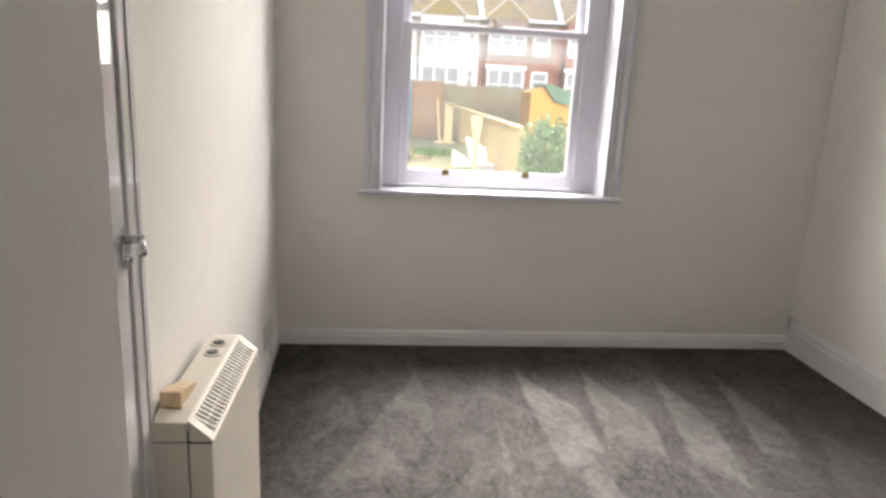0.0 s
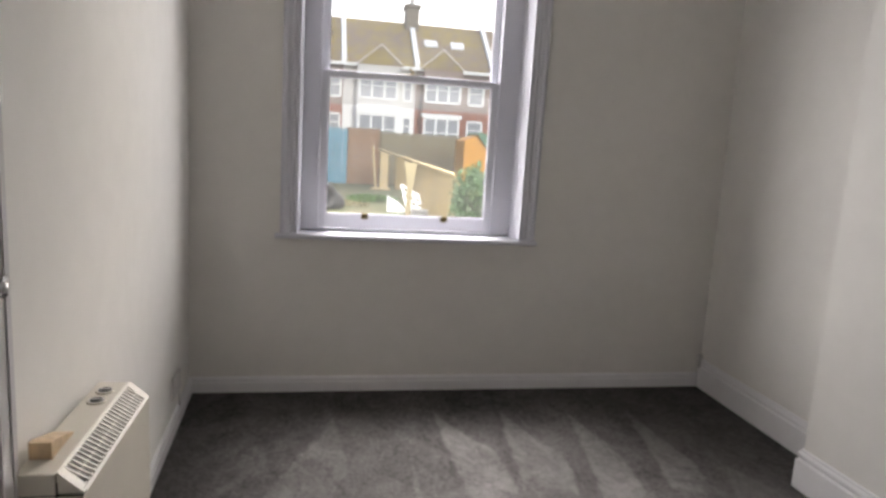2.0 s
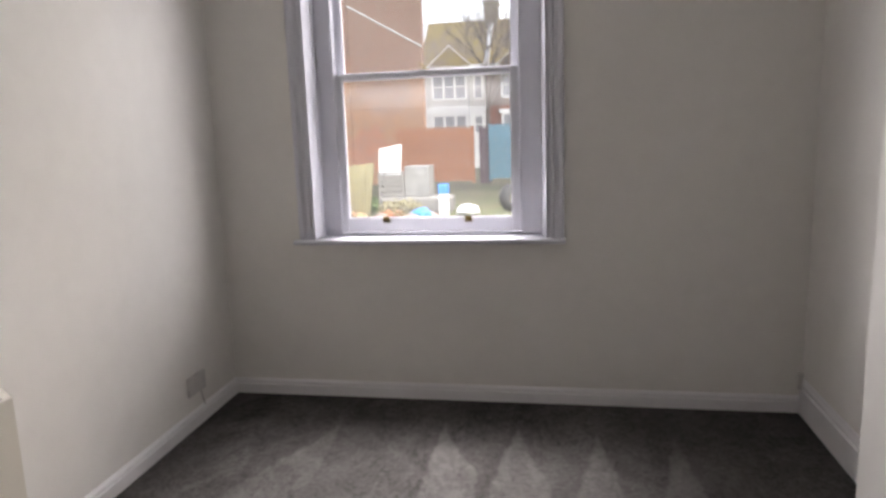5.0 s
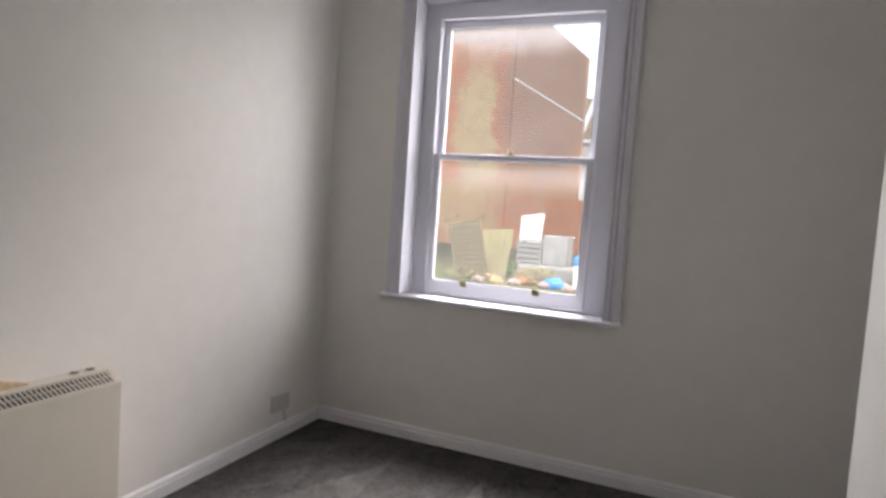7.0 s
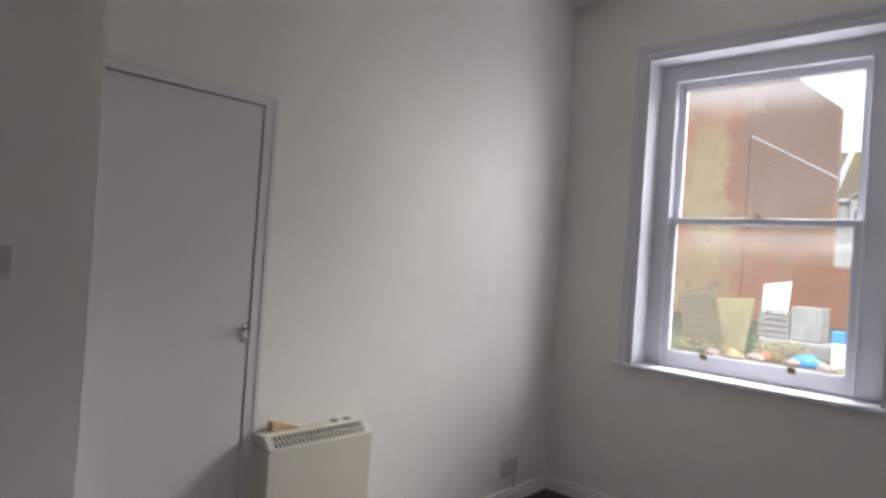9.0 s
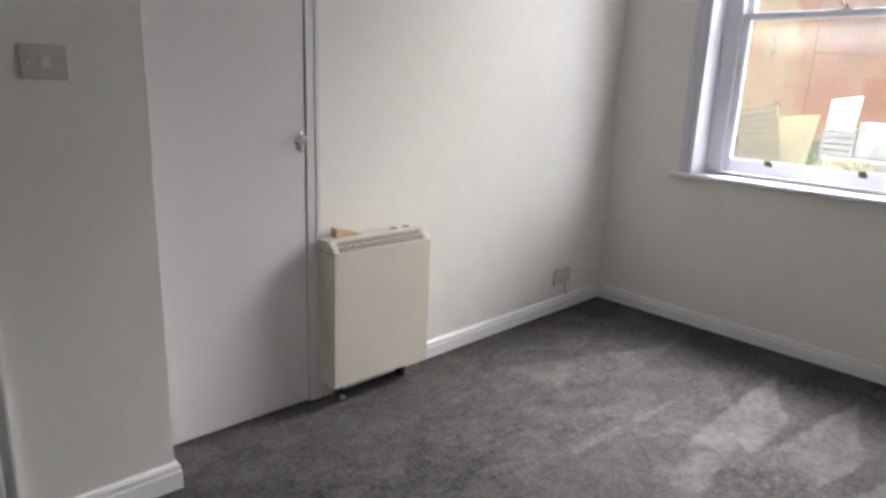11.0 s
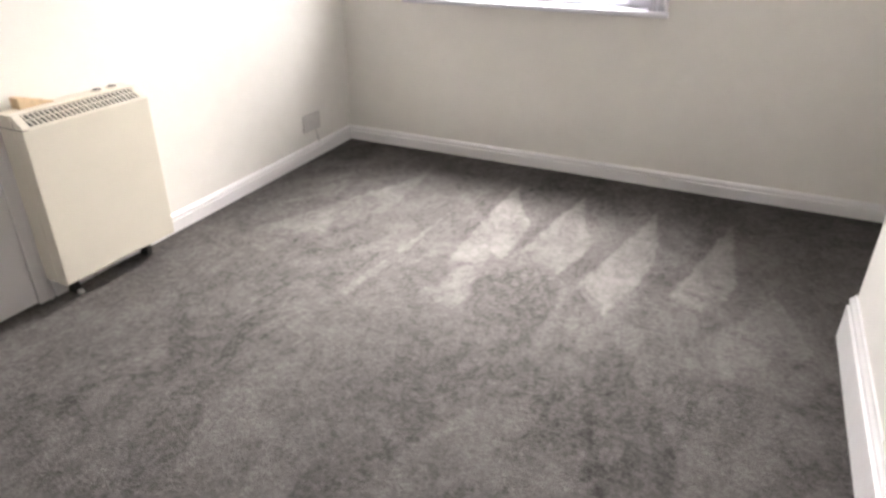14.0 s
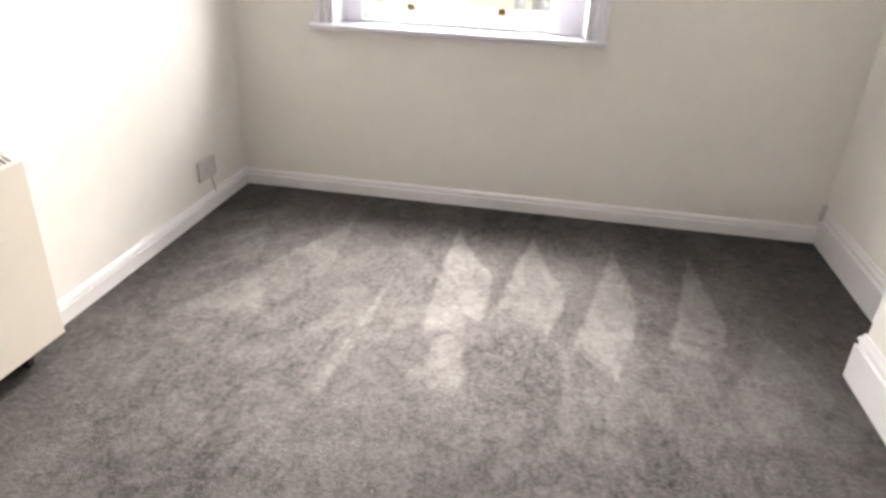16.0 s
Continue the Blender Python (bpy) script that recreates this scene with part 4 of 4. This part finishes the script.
block("white_tub", (-0.99, -0.76, 16.22, 16.43, -0.33, 0.199), M_WHITEPL, "tall white tub standing on the lawn", "tub")


def lump(name, c, r, material, label, cat, seed, scale=(1, 1, 1)):
    bm = bmesh.new()
    bmesh.ops.create_icosphere(bm, subdivisions=3, radius=r)
    for v in bm.verts:
        k = 1 + 0.35 * noise.noise(v.co * (2.2 / r) + Vector((seed, 0, 0)))
        v.co = Vector((v.co.x * scale[0], v.co.y * scale[1], v.co.z * scale[2])) * k
    lo = min(v.co.z for v in bm.verts)
    for v in bm.verts:
        v.co.z = max(v.co.z, lo * 0.6)
    ob = mesh_ob(name, bm, material, smooth=True)
    ob.location = (c[0], c[1], c[2] - lo * 0.6)
    return tagged(ob, label, cat)


lump("blue_bag", (-1.3, 15.6, gz(15.6)), 0.24, M_BLUE, "bright blue plastic bag lying on the lawn", "bag", 1, (1.1, 1, 0.7))
lump("white_bag", (-0.3, 16.4, gz(16.4)), 0.27, M_WHITEPL, "crumpled white sack lying on the lawn", "bag", 2, (1.1, 1, 0.5))
lump("red_heap", (-2.1, 15.8, gz(15.8)), 0.26, M_ORANGEWD, "small orange-brown heap on the lawn", "rubble", 3, (1.2, 1, 0.5))
bm = bmesh.new()
prism(bm, [(2.40, -0.33), (2.98, -0.33), (2.72, -0.08), (2.40, 0.10)], 16.98, 17.02, facing)
tagged(mesh_ob("white_offcut", bm, M_WHITEPL, 0.006), "torn white sheet offcut standing on the lawn by the pallet", "board")
bm = bmesh.new()
prism(bm, [(2.64, -0.38), (2.78, -0.38), (2.80, 0.35), (2.86, 0.8), (2.88, 1.02), (2.58, 1.0), (2.66, 0.6), (2.68, 0.2)], 15.3, 15.33, facing)
tagged(mesh_ob("cream_board", bm, M_CREAM, 0.006), "curved cream timber offcut standing upright behind the white pallet", "board")

rng_r = random.Random(4)
for i in range(16):
    x, y = rng_r.uniform(-3.4, -0.7), rng_r.uniform(15.3, 16.5)
    lump("rubble", (x, y, gz(y)), rng_r.uniform(0.08, 0.17), rng_r.choice((M_BRICK2, M_TANWD, M_BRICK2, M_ORANGEWD)), "small lump of brown and orange rubble on the lawn", "rubble", 20 + i, (1.3, 1, 0.7))
lump("black_sack", (1.08, 17.3, gz(17.3)), 0.27, M_RUBBER, "black sack slumped behind the tyre", "bag", 12, (0.9, 0.9, 1.0))
# tyre
bm = bmesh.new()
rings = []
for i in range(32):
    a = i * math.tau / 32
    ring = []
    for j in range(10):
        b = j * math.tau / 10
        r = 0.27 + 0.09 * math.cos(b)
        ring.append(bm.verts.new((r * math.cos(a), 0.13 * math.sin(b) * 1.6, r * math.sin(a))))
    rings.append(ring)
for i in range(32):
    for j in range(10):
        bm.faces.new((rings[i][j], rings[(i + 1) % 32][j], rings[(i + 1) % 32][(j + 1) % 10], rings[i][(j + 1) % 10]))
tyre = mesh_ob("tyre", bm, M_RUBBER, smooth=True)
tyre.matrix_basis = pose(0.78, 17, gz(17) + 0.34, 0, 0, 40)
tagged(tyre, "black car tyre standing on the lawn", "tyre")

block("timber_post", (0.42, 0.52, 25.3, 25.4, gz(25), 1.6), M_PALEWD, "pale timber post standing before the blue fence", "post")


def pole_frame():
    o = thing("post_and_rail", (2.75, 24, gz(24)), "pale raw timber posts and a long sloping rail", "posts")
    bm = bmesh.new()
    cyl(bm, (2.54, 24, 1.3), (2.68, 24, gz(24)), 0.045, seg=6)
    part("post", bm, M_PALEWD, o)
    bm = bmesh.new()
    cyl(bm, (2.62, 22.5, 1.2), (3.5, 14.0, 0.86), 0.035, seg=6)
    part("rail", bm, M_PALEWD, o)
    bm = bmesh.new()
    box(bm, 2.5, 3.2, 23.7, 24.2, gz(24) - 0.02, gz(24) + 0.05)
    part("base", bm, M_PALEWD, o)


pole_frame()
block("leaning_board", (2.83, 3.13, 24.1, 24.16, gz(24), 1.12), M_PALEWD, "pale timber board standing by the frame", "board")
block("leaning_board", (3.4, 3.95, 24.1, 24.16, gz(24), 1.0), M_TANWD, "wide tan board standing by the frame", "board")

side = thing("side_fence", (3.35, 16, 0), "tan close-boarded side fence running towards the house", "fence", "garden fences")
for i in range(22, 46):
    u = i / 45
    y = 22.3 - 8.6 * u
    x = 2.75 + 0.8 * u
    bm = bmesh.new()
    box(bm, x - 0.012, x + 0.012, y - 0.09, y + 0.085, gz(y) - 0.05, 1.08 - 0.27 * u)
    part("board", bm, M_TANWD, side)

slatted("white_pallet", [(2.9, 16.6, -0.28), (3.5, 16.6, -0.3), (3.3, 17.0, 0.1), (2.75, 17.0, 0.4)], 4, M_WHITEPL, "white painted slatted pallet leaning askew", "pallet")
block("grey_trough", (2.8, 3.5, 16.0, 16.3, gz(16), -0.14), M_GREYST, "low dark grey trough on the lawn", "trough")


def shed():
    s = thing("garden_shed", (6.6, 22.5, gz(22)), "small bright orange timber shed with a green felt roof", "shed")
    bm = bmesh.new()
    prism(bm, [(5.46, gz(22) - 0.1), (7.6, gz(22) - 0.1), (7.6, 1.35), (5.9, 1.86), (5.46, 1.66)], 22, 23.5, facing)
    part("wall", bm, M_SHED, s)
    bm = bmesh.new()
    prism(bm, [(5.86, 1.9), (5.98, 1.96), (7.75, 1.45), (7.72, 1.07), (6.25, 1.4)], 21.85, 21.99, facing)
    prism(bm, [(5.86, 1.9), (5.98, 1.96), (7.75, 1.45), (7.7, 1.36)], 22.0, 23.6, facing)
    part("roof", bm, M_GREEN, s)


shed()


def bush(x, y, w, h, n_leaf, seed, leaf=None, label="dense rounded green garden bush with small leaves"):
    rng = random.Random(seed)
    b = thing("bush", (x, y, gz(y)), label, "bush")
    bm = bmesh.new()
    for i in range(6):
        a = rng.random() * math.tau
        cyl(bm, (x, y, gz(y) - 0.05), (x + math.cos(a) * w * 0.3, y + math.sin(a) * w * 0.3, gz(y) + h * 0.7), 0.02, 0.008, 5)
    part("stems", bm, M_BARK, b)
    bm = bmesh.new()
    for i in range(n_leaf):
        a, e, r = rng.random() * math.tau, rng.uniform(-0.9, 1.4), rng.uniform(0.65, 1.0)
        k = 1 + 0.22 * math.sin(3 * a + seed) + 0.12 * math.sin(7 * a + 3 * e)
        p = Vector((x + math.cos(a) * math.cos(e) * w / 2 * r * k, y + math.sin(a) * math.cos(e) * w / 2 * r * k, gz(y) + h / 2 + math.sin(e) * h / 2 * r * k))
        m = Matrix.Translation(p) @ Euler((rng.random() * 6, rng.random() * 6, rng.random() * 6)).to_matrix().to_4x4()
        s = rng.uniform(0.025, 0.05)
        vs = [bm.verts.new(m @ Vector(q)) for q in ((-s, 0, 0), (0, -s * 0.6, 0), (s, 0, s * 0.2), (0, s * 0.6, 0))]
        bm.faces.new(vs)
    tagged(part("leaves", bm, leaf or M_LEAF, b), kind="stuff")


bush(3.88, 13.2, 1.2, 1.4, 5200, 3)
M_DRY = mat("dry_weed", (0.27, 0.24, 0.12), 0.9, grain=0.4, scale=4, patch=3)
M_WEED = mat("green_weed", (0.08, 0.16, 0.03), 0.9, grain=0.4, scale=4, patch=3)
bush(-1.85, 15.9, 1.1, 0.42, 900, 5, M_DRY, "low tangle of dry weeds on the lawn")
bush(-2.85, 16.6, 0.35, 0.5, 400, 6, M_WEED, "small tuft of green weeds beside the heap")
bush(-3.6, 15.6, 1.2, 0.3, 600, 7, M_DRY, "low dry weeds below the trellis")
bush(2.15, 19.6, 1.5, 0.16, 1500, 8, M_WEED, "patch of bright green long grass")
bush(1.2, 18.2, 1.6, 0.1, 900, 9, M_DRY, "patch of dry long grass")


def bare_tree(x, y, h, seed):
    rng = random.Random(seed)
    t = thing("bare_tree", (x, y, gz(y)), "bare winter tree with thin grey branches, in the street", "tree")
    bm = bmesh.new()
    cyl(bm, (x, y, gz(y) - 0.1), (x, y, h * 0.35), 0.16, 0.12, 8)
    part("trunk", bm, M_BARK, t)
    bm = bmesh.new()

    def grow(p, d, l, r, n):
        q = p + d * l
        cyl(bm, p, q, r, r * 0.65, 5)
        if n:
            for _ in range(3):
                e = (d + Vector((rng.uniform(-0.8, 0.8), rng.uniform(-0.8, 0.8), rng.uniform(-0.2, 0.5)))).normalized()
                grow(q, e, l * rng.uniform(0.6, 0.85), r * 0.62, n - 1)

    for i in range(4):
        grow(Vector((x, y, h * 0.34)), Vector((rng.uniform(-0.7, 0.7), rng.uniform(-0.7, 0.7), 1)).normalized(), h * 0.2, 0.08, 5)
    part("branches", bm, M_BARK, t)


bare_tree(-2.0, 38, 9.5, 11)
